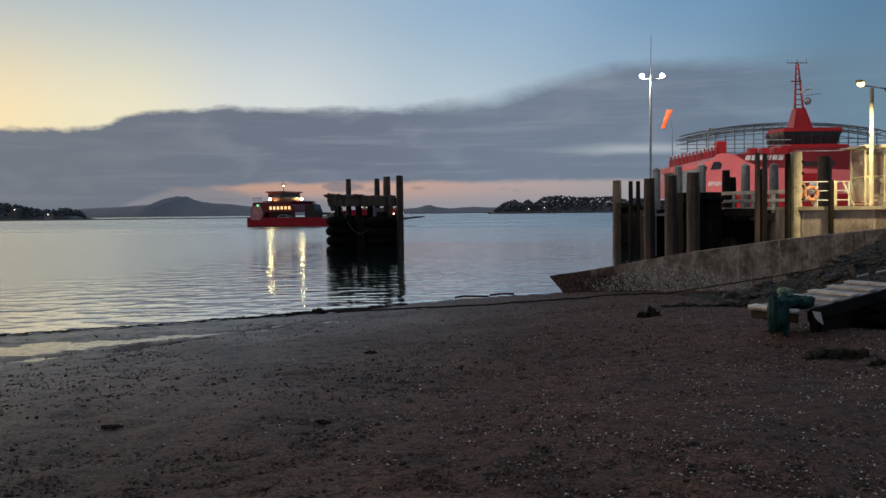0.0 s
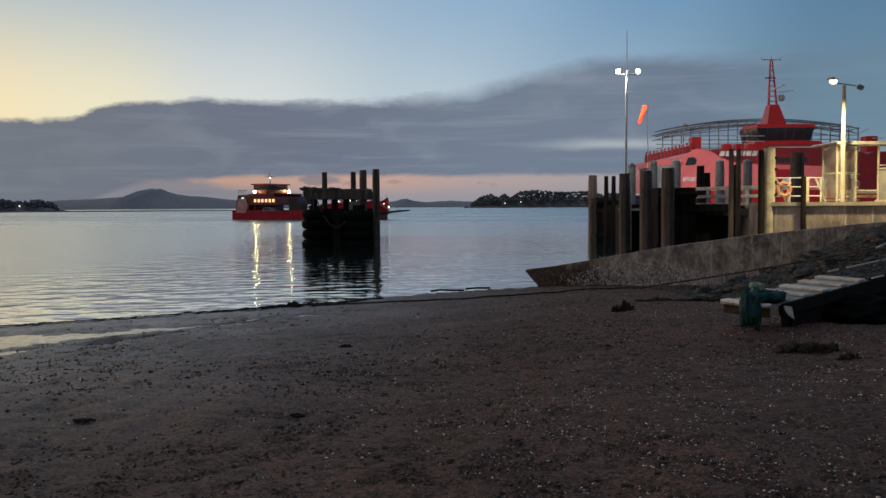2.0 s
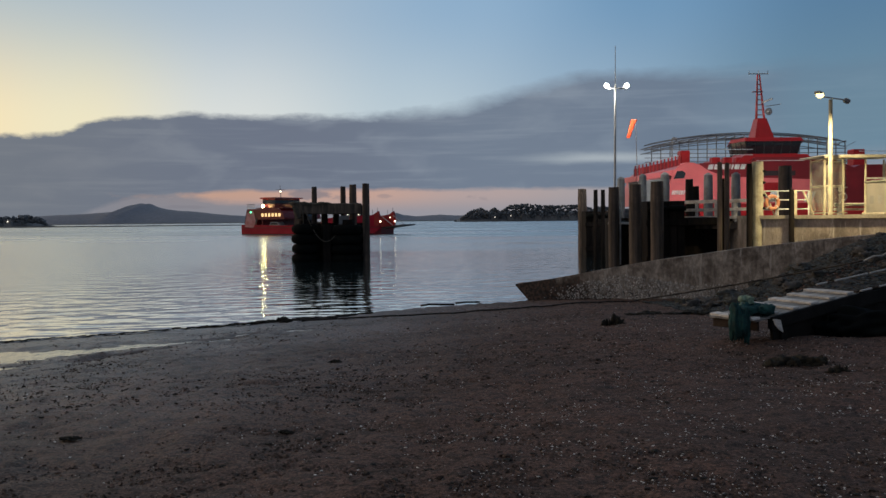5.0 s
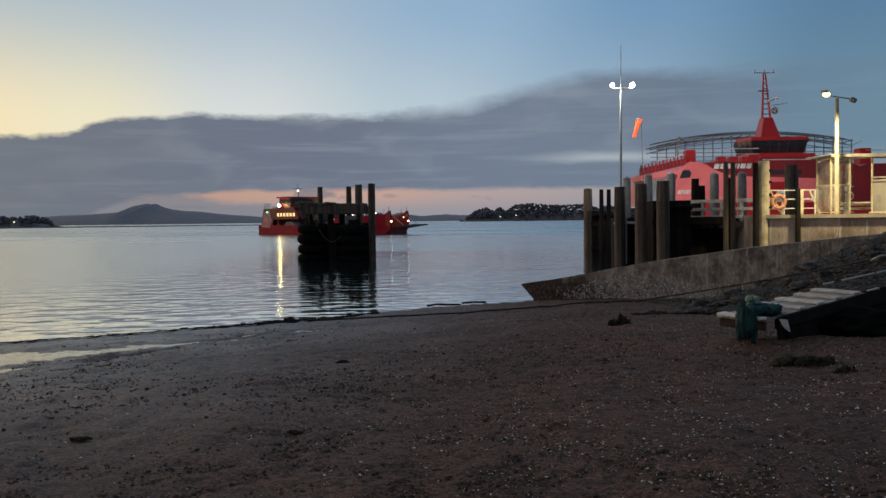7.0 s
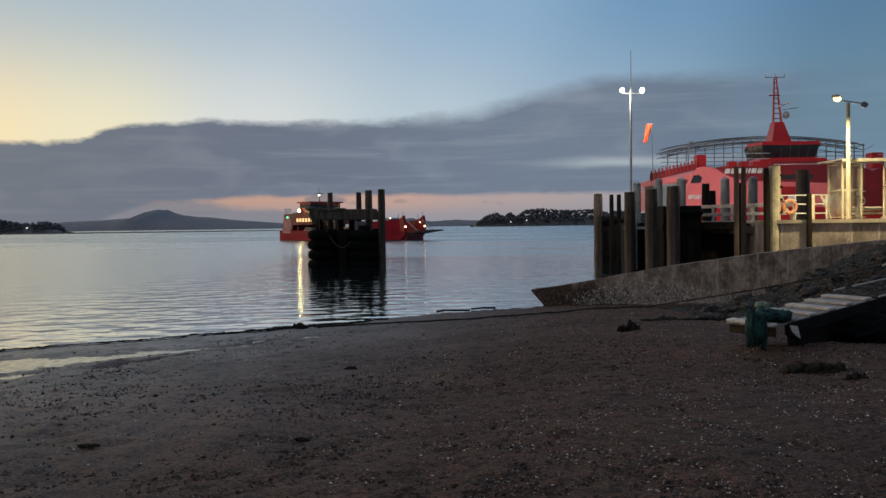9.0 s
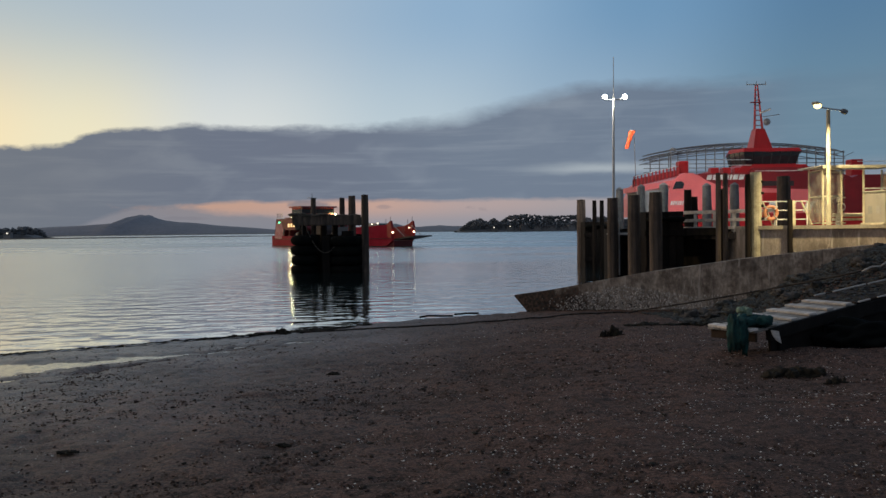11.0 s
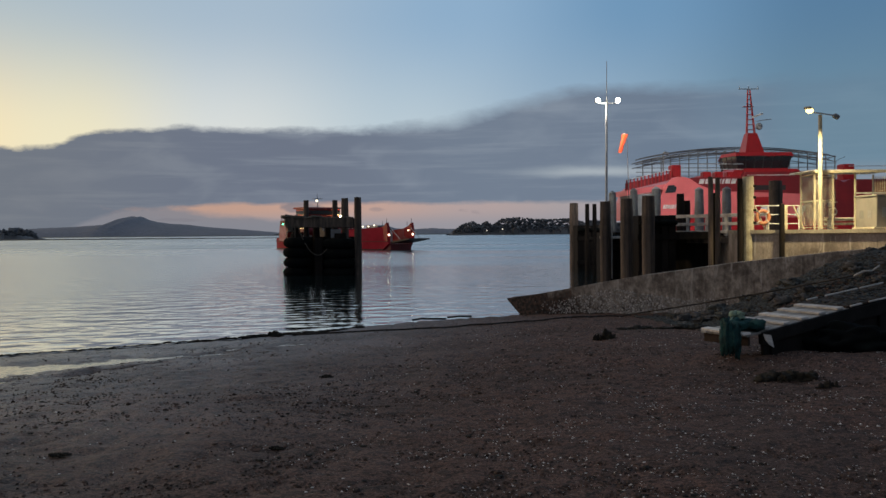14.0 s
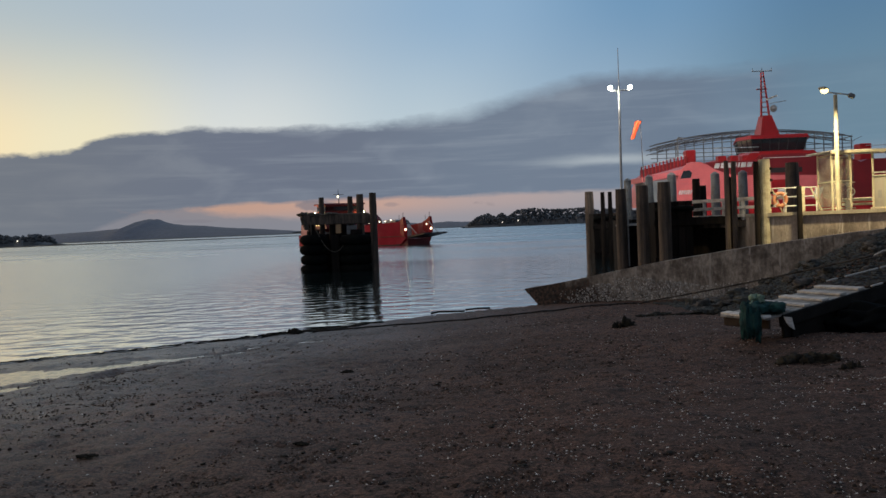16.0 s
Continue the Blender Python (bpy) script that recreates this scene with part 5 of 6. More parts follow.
def build_shelter():
    t = thing("shelter", "open wharf shelter with clear panels and a pale flat roof", "shelter", (0.93, 2.0, 0))
    z0, zt = 2.46, 4.75
    FL, FR, BL, BR = (15.55, 33.5), (18.75, 33.5), (15.85, 35.4), (18.95, 35.4)
    for p in (FL, FR, BL, BR, (17.2, 33.5), (16.3, 33.5)):
        part("post", box(B(), (p[0], p[1], (z0 + zt) / 2), (0.065, 0.065, zt - z0), bevel=0.006), "cream", t)
    part("roof", box(B(), (17.12, 34.4, zt + 0.05), (3.4, 2.3, 0.05), bevel=0.01), "white", t)
    part("fascia", box(B(), (17.12, 33.2, zt - 0.01), (3.4, 0.05, 0.09), bevel=0.006), "cream", t)
    for a, b in ((FL, BL), (BL, (17.4, 35.4)), (FL, (16.3, 33.5))):
        c = ((a[0] + b[0]) / 2, (a[1] + b[1]) / 2, (z0 + zt) / 2 + 0.05)
        o = part("panel", box(B(), (0, 0, 0), (math.hypot(b[0] - a[0], b[1] - a[1]) - 0.1, 0.012, zt - z0 - 0.2)), "perspex", t, "smeared clear panel")
        o.matrix_basis = pose(*c, 0, 0, math.degrees(math.atan2(b[1] - a[1], b[0] - a[0])))
        o.visible_shadow = False
        for h in (z0 + 0.08, (z0 + zt) / 2, zt - 0.08):
            q = part("rail", box(B(), (0, 0, 0), (math.hypot(b[0] - a[0], b[1] - a[1]), 0.04, 0.05)), "cream", t)
            q.matrix_basis = pose(c[0], c[1], h, 0, 0, math.degrees(math.atan2(b[1] - a[1], b[0] - a[0])))
    for h in (3.0, 3.9):
        part("rail", box(B(), (17.98, 33.5, h), (1.5, 0.04, 0.05)), "white", t)
    for k in range(9):
        part("baluster", box(B(), (18.08 + 0.075 * k, 33.6, 4.25), (0.022, 0.022, 0.62)), "cream", t)


build_shelter()


def build_bench(x, y, rz):
    t = thing("bench", "pale slatted bench inside the wharf shelter", "bench", (x, y, 2.46), rz)
    for k in range(3):
        part("slat", box(B(), (0, -0.14 + 0.14 * k, 0.45), (1.7, 0.12, 0.04), bevel=0.005), "white", t)
    for k in range(2):
        part("back_slat", box(B(), (0, 0.24, 0.22 + 0.16 * k), (1.7, 0.03, 0.1), bevel=0.005), "white", t)
    for sx in (-0.7, 0.7):
        part("leg", box(B(), (sx, 0, 0.22), (0.06, 0.38, 0.43), bevel=0.005), "galv", t)


build_bench(18.0, 35.9, 0)


def build_cabinet():
    t = thing("service_cabinet", "taupe metal service cabinet on the concrete quay", "cabinet", (18.86, 33.71, 2.46), 6)
    part("body", box(B(), (0, 0, 0.63), (2.6, 1.3, 1.26), bevel=0.02), "taupe", t)
    part("lid", box(B(), (0, 0, 1.29), (2.7, 1.4, 0.07), 0, 0, -2, 0.015), "taupe", t)
    part("plinth", box(B(), (-0.9, -0.1, 0.03), (1.2, 1.4, 0.07), bevel=0.01), "deck_concrete", t)
    for y in (0.28, -0.22):
        part("notice", box(B(), (-1.305, y, 0.55), (0.012, 0.24, 0.30)), "house", t, "pale notice sheet")
    part("hatch", box(B(), (-0.94, -0.655, 0.62), (0.30, 0.014, 0.36), bevel=0.004), "ship_grey", t)
    part("window", box(B(), (-0.16, -0.655, 0.74), (0.33, 0.014, 0.52), bevel=0.004), "dark_glass", t)


build_cabinet()


def build_lifebuoy():
    t = thing("lifebuoy", "orange lifebuoy hung on a galvanised quay railing", "lifebuoy", (14.62, 36.2, 2.98))
    part("ring_body", ring(B(), (0, -0.1, 0), 0.25, 0.075, 28, 10, 1.0, "Y"), "buoy_orange", t, smooth=True)
    for a in (45, 135, 225, 315):
        c = (0.27 * math.cos(radians(a)), -0.1, 0.27 * math.sin(radians(a)))
        o = part("band", box(B(), (0, 0, 0), (0.19, 0.19, 0.05), bevel=0.02), "white", t, "white band")
        o.matrix_basis = pose(*c, 0, -a, 0)


build_lifebuoy()


def quay_railing(x0, x1, y, z=2.46):
    t = thing("quay_railing", "galvanised quay railing with pale slanted supports", "railing", (x0, y, z))
    L = x1 - x0
    for k in range(4):
        part("post", tube(B(), (L * k / 3, 0, 0), (L * k / 3, 0, 1.0), 0.03, 0.03, 8), "white", t)
    for h in (0.98, 0.62, 0.25):
        part("rail", tube(B(), (0, 0, h), (L, 0, h), 0.024, 0.024, 8), "galv", t)
    for x in (0.05, L - 0.25):
        part("brace", tube(B(), (x, 0, 1.0), (x + 0.45, 0, 0.02), 0.04, 0.04, 8), "cream", t)


quay_railing(14.3, 16.2, 36.3)
bm = box(B(), (0, 0, 0.47), (0.13, 0.13, 0.98), bevel=0.01)
o = part("bollard_post", bm, "cream")
o.location = (14.92, 34.65, 2.46)
tagged(o, "cream post at the quay's edge", "post")

# white hand-wheel stand beside the bench
t = thing("valve_stand", "white stand with a round wheel beside the shelter bench", "valve", (17.4, 36.1, 2.46))
part("column", tube(B(), (0, 0, 0), (0, 0, 0.85), 0.06, 0.05, 10), "white", t)
part("knob", blob(B(), (0, 0, 1.02), (0.09, 0.09, 0.12), 2, 0.02), "white", t, smooth=True)
part("wheel", ring(B(), (0.06, -0.12, 0.72), 0.15, 0.025, 20, 8, 1.0, "Y"), "white", t, smooth=True)
t = thing("traffic_cone", "faded orange cone on the concrete quay", "traffic cone", (18.5, 35.6, 2.46))
part("cone", tube(B(), (0, 0, 0.03), (0, 0, 0.7), 0.15, 0.03, 14), "buoy_orange", t)
part("base", box(B(), (0, 0, 0.02), (0.36, 0.36, 0.04), bevel=0.01), "rubber", t)


# ---- berthed ferry ----
def bars(parent, x, y, z, widths, h, gap, slant=0.0, mat="white"):
    """A line of plain bars in place of lettering, on the side that faces the beach."""
    for w in widths:
        bm = B()
        prism(bm, [(x, z), (x + w, z), (x + w + slant, z + h), (x + slant, z + h)], y - 0.02, y + 0.01)
        part("lettering_bar", bm, mat, parent)
        x += w + gap


def build_berthed_ferry():
    t = thing("berthed_ferry", "large red vehicle ferry lying behind the wharf", "ferry", (0, 0, 0))
    # hull, with a raked end
    part("hull", prism(B(), [(20.2, -1.0), (20.2, 3.4), (52, 3.4), (52, -1.0)], 66.0, 80.0), "red", t)
    part("hull_end", prism(B(), [(17.6, 0.0), (17.0, 3.4), (20.2, 3.4), (20.2, -1.0), (18.2, -1.0)], 66.0, 69.6), "red", t)
    part("boot_stripe", prism(B(), [(20.15, -0.9), (20.15, 0.35), (52.1, 0.35), (52.1, -0.9)], 65.98, 80.02), "antifoul", t)
    # vehicle-deck side, grey recess towards the end
    part("side_recess", prism(B(), [(17.0, 3.4), (16.9, 5.15), (20.6, 5.4), (20.6, 3.4)], 66.3, 69.5), "ship_grey", t)
    part("side_plating", prism(B(), [(18.8, 3.4), (19.1, 5.0), (19.4, 5.85), (19.8, 6.25), (20.3, 6.45), (20.9, 6.42), (21.4, 6.22), (21.9, 5.88), (22.6, 5.6), (23.4, 5.38), (29.6, 5.15), (29.9, 3.4)], 65.9, 80.0), "coral", t, "side plating in floodlit coral")
    part("side_window", prism(B(), [(19.38, 5.25), (20.15, 5.3), (20.25, 5.65), (20.05, 5.85), (19.62, 5.82)], 65.86, 65.92), "dark_glass", t)
    part("end_ledge", prism(B(), [(16.6, 5.1), (16.6, 5.5), (21.0, 6.15), (21.0, 5.75)], 66.0, 69.6), "coral", t)
    # the band above the plating is painted as red lying in shade
    up = part("upper_house", prism(B(), [(21.2, 5.9), (21.4, 6.4), (25.2, 6.45), (25.5, 6.8), (30.9, 6.8), (32.9, 6.0), (33.4, 6.2), (52, 6.3), (52, 3.4), (29.8, 3.4), (29.5, 5.1), (23.6, 5.25)], 66.1, 79.8), "shaded_red", t)
    bars(t, 21.95, 66.06, 5.93, (0.36, 0.34, 0.36, 0.3, 0.14, 0.36, 0.36), 0.36, 0.09, 0.10)
    bars(t, 19.2, 65.9, 4.1, (0.13, 0.10, 0.14, 0.10, 0.12, 0.10), 0.30, 0.05, 0.10)
    part("red_panel", box(B(), (26.75, 65.9, 4.35), (1.3, 0.04, 1.15)), "red", t)
    bars(t, 26.3, 65.87, 3.5, (0.7, 0.55, 0.6), 0.75, 0.75, 0.3)
    bars(t, 33.4, 66.05, 2.6, (0.9, 0.9), 1.4, 0.6, 0.4)
    for k in range(4):
        part("stripe", prism(B(), [(38.3 + 0.5 * k, 5.0), (38.55 + 0.5 * k, 5.0), (39.3 + 0.5 * k, 6.6), (39.05 + 0.5 * k, 6.6)], 66.04, 66.12), "white", t)
    # black strip laid on the side as the shadow below the wheelhouse
    part("shadow_gap", box(B(), (27.2, 66.1, 5.62), (2.6, 0.06, 0.36)), "antifoul", t)
    part("pin_stripe", box(B(), (27.4, 66.08, 6.55), (3.6, 0.04, 0.05)), "white", t)
    # deck bulwark with stanchions at the end
    for k in range(13):
        x = 16.6 + 0.27 * k
        part("stanchion", box(B(), (x, 66.1, 5.85 + 0.062 * k), (0.09, 0.1, 0.75)), "red", t)
    part("bulwark", prism(B(), [(16.5, 5.45), (16.5, 6.0), (19.9, 6.72), (19.9, 6.25)], 66.12, 66.2), "shaded_red", t)
    part("deck_rail", tube(B(), (16.5, 66.1, 6.2), (19.9, 66.1, 6.95), 0.04, 0.04, 6), "galv", t)
    part("funnel", box(B(), (20.75, 68.0, 6.9), (0.72, 0.9, 1.1), bevel=0.06), "red", t)
    part("rear_funnel", box(B(), (36.0, 72.0, 7.0), (0.95, 1.1, 1.5), bevel=0.06), "red", t)
    for k in range(3):
        part("locker", box(B(), (22.8 + 0.9 * k, 67.0, 6.6), (0.6, 0.7, 0.5), bevel=0.04), "red", t)
    for h in (7.55, 7.95):
        part("deck_rail", tube(B(), (22.0, 66.3, h - 0.55), (25.4, 66.3, h - 0.55), 0.025, 0.025, 6), "galv", t)
        part("deck_rail", tube(B(), (33.4, 66.3, h - 0.75), (51, 66.3, h - 0.75), 0.025, 0.025, 6), "galv", t)

    # wheelhouse: windows lean outwards
    def deckhouse(name, z0, z1, out0, out1, mat, parent=t, label=""):
        base = [(26.0, 68.4), (25.6, 70.2), (26.5, 73.2), (30.8, 73.2), (30.6, 70.2), (29.9, 68.4)]
        cx, cy = 27.9, 70.8
        bm = B()
        lo = [bm.verts.new((cx + (x - cx) * out0, cy + (y - cy) * out0, z0)) for x, y in base]
        hi = [bm.verts.new((cx + (x - cx) * out1, cy + (y - cy) * out1, z1)) for x, y in base]
        bm.faces.new(lo[::-1]), bm.faces.new(hi)
        for i in range(6):
            bm.faces.new((lo[i], lo[(i + 1) % 6], hi[(i + 1) % 6], hi[i]))
        bmesh.ops.recalc_face_normals(bm, faces=bm.faces[:])
        return part(name, bm, mat, parent, label), lo, hi
    part("wheelhouse_deck", prism(B(), [(24.3, 6.35), (24.9, 7.05), (29.6, 7.05), (30.5, 6.35)], 66.6, 76), "red", t)
    wh, _, _ = deckhouse("wheelhouse", 6.8, 7.22, 0.97, 1.0, "red")
    deckhouse("window_band", 7.22, 8.14, 1.0, 1.10, "dark_glass", wh, "dark raked windows")
    deckhouse("roof", 8.14, 8.42, 1.16, 1.10, "red", wh)
    base = [(26.0, 68.4), (25.6, 70.2), (26.5, 73.2), (30.8, 73.2), (30.6, 70.2), (29.9, 68.4)]

    def rim(p, k, z):
        return (27.9 + (p[0] - 27.9) * k, 70.8 + (p[1] - 70.8) * k, z)
    for i in range(6):
        a, b = base[i], base[(i + 1) % 6]
        n = 6 if i == 5 else 3
        for k in range(n + 1):
            w = k / n
            p = (a[0] + (b[0] - a[0]) * w, a[1] + (b[1] - a[1]) * w)
            part("mullion", tube(B(), rim(p, 1.005, 7.20), rim(p, 1.105, 8.16), 0.025, 0.025, 6), "antifoul", wh)
    # mast with its pyramid foot, ladder rungs, radar and crosstree
    bm = B()
    lo = [bm.verts.new(p) for p in ((27.55, 70.6, 8.38), (29.2, 70.6, 8.38), (29.2, 72.2, 8.38), (27.55, 72.2, 8.38))]
    hi = [bm.verts.new(p) for p in ((27.95, 71.0, 10.2), (28.65, 71.0, 10.2), (28.65, 71.9, 10.2), (27.95, 71.9, 10.2))]
    bm.faces.new(lo[::-1]), bm.faces.new(hi)
    for i in range(4):
        bm.faces.new((lo[i], lo[(i + 1) % 4], hi[(i + 1) % 4], hi[i]))
    mast = part("mast", bm, "red", t)
    for dx in (-0.32, 0.32):
        part("mast_leg", tube(B(), (28.3 + dx, 71.4, 10.15), (28.15 + dx * 0.25, 71.4, 13.7), 0.10, 0.06, 8), "red", mast)
    for k in range(8):
        w = k / 8
        part("rung", box(B(), (28.35 - 0.2 * w, 71.4, 10.5 + 3.2 * w), (0.66 * (1 - 0.75 * w), 0.08, 0.06)), "shaded_red", mast)
    part("crosstree", box(B(), (28.15, 71.4, 13.75), (1.6, 0.08, 0.06)), "ship_grey", mast)
    for x in (27.4, 28.15, 28.9):
        part("aerial", tube(B(), (x, 71.4, 13.7), (x, 71.4, 14.0), 0.03, 0.02, 6), "ship_grey", mast)
    part("radar", box(B(), (28.75, 71.1, 11.6), (0.9, 0.16, 0.14), 0, 0, -20, 0.03), "white", mast)
    part("radar_dome", blob(B(), (28.9, 71.2, 10.75), (0.28, 0.28, 0.3), 2, 0.01), "ship_grey", mast, smooth=True)
    part("yard", box(B(), (29.3, 71.3, 11.25), (1.3, 0.05, 0.05), 0, 0, -8), "ship_grey", mast)
    part("shelf", box(B(), (28.0, 71.2, 12.3), (0.8, 0.3, 0.06)), "shaded_red", mast)

    mast.location.x, wh.location.x = -0.35, -0.25
    pole = part("searchlight_pole", tube(B(), (21.05, 72, 6.4), (21.05, 72, 8.75), 0.07, 0.05, 8), "ship_grey", t)
    part("searchlight", box(B(), (21.25, 71.9, 8.7), (0.42, 0.3, 0.24), 0, 0, 12, 0.06), "ship_grey", pole)
    # tubular frame over the sun deck
    fr = part("canopy_frame", B(), "frame_steel", t, "bare tubular canopy frame")
    for y, dz in ((76.5, -0.25), (77.7, 0.0), (79.0, 0.0), (80.2, -0.25)):
        pts = []
        for k in range(25):
            w = k / 24
            x = 20.6 + 16.8 * w
            pts.append((x, y, 8.15 + dz + 1.55 * math.sin(math.pi * (0.08 + 0.78 * w)) ** 0.7))
        part("hoop", polyline(B(), pts, 0.045, 6), "frame_steel", fr)
        part("lower_tube", polyline(B(), [(p[0], p[1], p[2] - 0.42) for p in pts], 0.035, 6), "frame_steel", fr)
    for k in range(22):
        w = k / 21
        x = 20.6 + 16.7 * w
        z = 8.15 + 1.55 * math.sin(math.pi * (0.08 + 0.78 * w)) ** 0.7
        part("cross_tube", tube(B(), (x, 76.5, z - 0.25), (x, 80.2, z - 0.25), 0.03, 0.03, 6), "frame_steel", fr)
        part("upright", tube(B(), (x, 76.5, 6.9), (x, 76.5, z - 0.25), 0.045, 0.045, 6), "frame_steel", fr)
        part("lattice_bar", tube(B(), (x, 76.5, z - 0.67), (x + 0.9, 76.5, z - 0.25), 0.02, 0.02, 5), "frame_steel", fr)
    for h in (7.15, 7.5, 7.85, 8.2):
        part("sun_deck_rail", tube(B(), (20, 76.4, h), (37.4, 76.4, h), 0.03, 0.03, 6), "frame_steel", fr)


build_berthed_ferry()


# ---- arriving ferry: x from stern to bow, origin at the stern on the waterline ----
def build_arriving_ferry():
    t = thing("arriving_ferry", "red vehicle ferry with lit floodlights crossing the harbour", "ferry")
    half = 5.2
    stations = ((0.0, 5.2, 0.0, 1.9), (0.4, 5.2, -0.8, 1.9), (12, 5.2, -0.8, 1.75), (20, 5.2, -0.8, 1.85), (21, 5.15, -0.8, 2.95), (24, 4.75, -0.8, 3.15),
                (27, 3.8, -0.8, 3.3), (29.3, 2.9, -0.6, 3.45), (30.6, 2.45, 0.2, 3.45), (31.6, 2.2, 1.0, 3.0))

    def strake(sign, out, thick, low=None, high=None):
        """A strip of plating along one side, following the taper towards the bow."""
        bm = B()
        rows = []
        for x, h, z0, z1 in stations:
            z0, z1 = z0 if low is None else max(low, z0), z1 if high is None else high
            rows.append([bm.verts.new((x, sign * (h + o), z)) for o, z in ((out, z0), (out, max(z1, z0 + 0.02)), (out - thick, max(z1, z0 + 0.02)), (out - thick, z0))])
        for a, b in zip(rows, rows[1:]):
            for k in range(4):
                bm.faces.new((a[k], a[(k + 1) % 4], b[(k + 1) % 4], b[k]))
        bm.faces.new(rows[0])
        bm.faces.new(rows[-1][::-1])
        bmesh.ops.recalc_face_normals(bm, faces=bm.faces[:])
        return bm
    part("hull", strake(-1, 0, 0.3), "rose", t, "near bulwark and topsides")
    part("far_side", strake(1, 0, 0.3), "red", t)
    bm = B()
    for z in (0.0, 0.95):
        bm.faces.new([bm.verts.new((x, -h + 0.3, z)) for x, h, z0, z1 in stations] + [bm.verts.new((x, h - 0.3, z)) for x, h, z0, z1 in stations[::-1]])
    bm.verts.ensure_lookup_table()
    n = 2 * len(stations)
    for k in range(n):
        bm.faces.new((bm.verts[k], bm.verts[(k + 1) % n], bm.verts[n + (k + 1) % n], bm.verts[n + k]))
    bmesh.ops.recalc_face_normals(bm, faces=bm.faces[:])
    part("car_deck", bm, "shaded_red", t)
    for sign in (-1, 1):
        part("rubbing_strake", strake(sign, 0.06, 0.12, 1.25, 1.37), "shaded_red", t)
        part("boot_stripe", strake(sign, 0.02, 0.1, -0.5, 0.14), "antifoul", t)
    # stern house and wheelhouse, red with their shade put into the paint
    house = part("stern_house", prism(B(), [(0.8, 1.8), (1.5, 4.9), (9.6, 5.0), (10.9, 4.2), (11.3, 3.2), (11.3, 2.9), (4.4, 2.9), (4.0, 1.8)], -half + 0.02, half - 0.02), "shaded_red", t)
    part("front_bulkhead", box(B(), (5.2, 0, 2.3), (0.3, 9.6, 1.6)), "shaded_red", t)
    part("stern_graphic", prism(B(), [(0.9, 1.5), (1.6, 4.2), (3.2, 4.6), (3.9, 2.6), (3.2, 1.3)], -half - 0.015, -half + 0.04), "pale_rose", house, "pale patterned stern panel")
    part("stern_door", prism(B(), [(3.6, 1.9), (4.1, 2.3), (4.4, 3.2), (4.0, 3.1)], -half - 0.02, -half + 0.03), "dark_glass", house)
    for k in range(6):
        x = 5.7 + 0.88 * k
        part("saloon_window", box(B(), (x, -half - 0.0, 3.75), (0.5, 0.06, 0.62), bevel=0.01), "lit_window", house, "warm lit window")
    part("upper_deck", prism(B(), [(3.4, 5.0), (3.4, 5.15), (10.4, 5.15), (10.4, 5.0)], -4.6, 4.6), "shaded_red", t)
    wh = part("wheelhouse", prism(B(), [(4.2, 5.15), (4.0, 6.9), (7.4, 6.9), (7.1, 5.15)], -3.4, 3.4), "shaded_red", t)
    part("wheelhouse_glass", prism(B(), [(4.1, 5.9), (4.0, 6.6), (7.4, 6.6), (7.3, 5.9)], -3.43, 3.43), "dark_glass", wh)
    part("wheelhouse_roof", prism(B(), [(3.6, 6.9), (3.8, 7.15), (7.7, 7.15), (7.9, 6.9)], -3.8, 3.8), "shaded_red", wh)
    part("mast", tube(B(), (5.6, 0, 7.1), (5.4, 0, 9.6), 0.09, 0.04, 8), "ship_grey", t)
    part("crosstree", box(B(), (5.5, 0, 8.7), (0.9, 1.6, 0.07)), "ship_grey", t)
    bm = B()
    bmesh.ops.create_icosphere(bm, subdivisions=2, radius=0.17, matrix=Matrix.Translation((5.75, -0.25, 8.35)))
    part("mast_light", bm, "small_lamp", t, "white masthead light", True)
    for x, y, z in ((5.0, -4.3, 5.5), (7.75, 3.4, 5.6)):
        part("flood_bracket", box(B(), (x - 0.1, y + 0.3, z - 0.1), (0.4, 0.4, 0.3), bevel=0.03), "ship_grey", t)
        bm = B()
        bmesh.ops.create_icosphere(bm, subdivisions=2, radius=0.30, matrix=Matrix.Translation((x, y, z)) @ Matrix.Diagonal((1.0, 0.5, 0.8, 1)))
        part("flood_lens", bm, "ship_lamp", t, "blazing warm floodlight", True)
    bm = B()
    bmesh.ops.create_icosphere(bm, subdivisions=2, radius=0.16, matrix=Matrix.Translation((2.7, -half - 0.1, 4.3)))
    part("green_light", bm, "green_lamp", t, "green starboard light", True)
    for k in range(4):
        part("stern_rail_post", tube(B(), (1.6 + 0.55 * k, -half + 0.2, 4.9), (1.6 + 0.55 * k, -half + 0.2, 5.9), 0.05, 0.05, 6), "ship_grey", t)
    part("stern_rail", box(B(), (2.4, -half + 0.2, 5.85), (2.2, 0.07, 0.07)), "ship_grey", t)
    part("stern_platform", box(B(), (0.5, 0, 3.6), (1.1, 8.5, 0.12)), "ship_grey", t)
    # bow: gantries, lamps and the lowered ramp
    for y in (-2.25, 2.25):
        tw = part("ramp_tower", prism(B(), [(29.4, 2.2), (29.6, 3.4), (30.5, 3.6), (31.4, 4.15), (31.7, 3.0), (31.6, 1.3)], y - 0.22, y + 0.22), "red", t)
        part("tower_rail", tube(B(), (31.1, y, 4.0), (31.2, y, 4.8), 0.04, 0.04, 6), "ship_grey", tw)
        part("tower_rail", tube(B(), (30.0, y, 3.5), (30.0, y, 4.4), 0.04, 0.04, 6), "ship_grey", tw)
    part("bow_ramp", prism(B(), [(31.3, 1.0), (31.3, 1.25), (36.4, 1.78), (36.5, 1.6)], -1.9, 1.9), "antifoul", t)
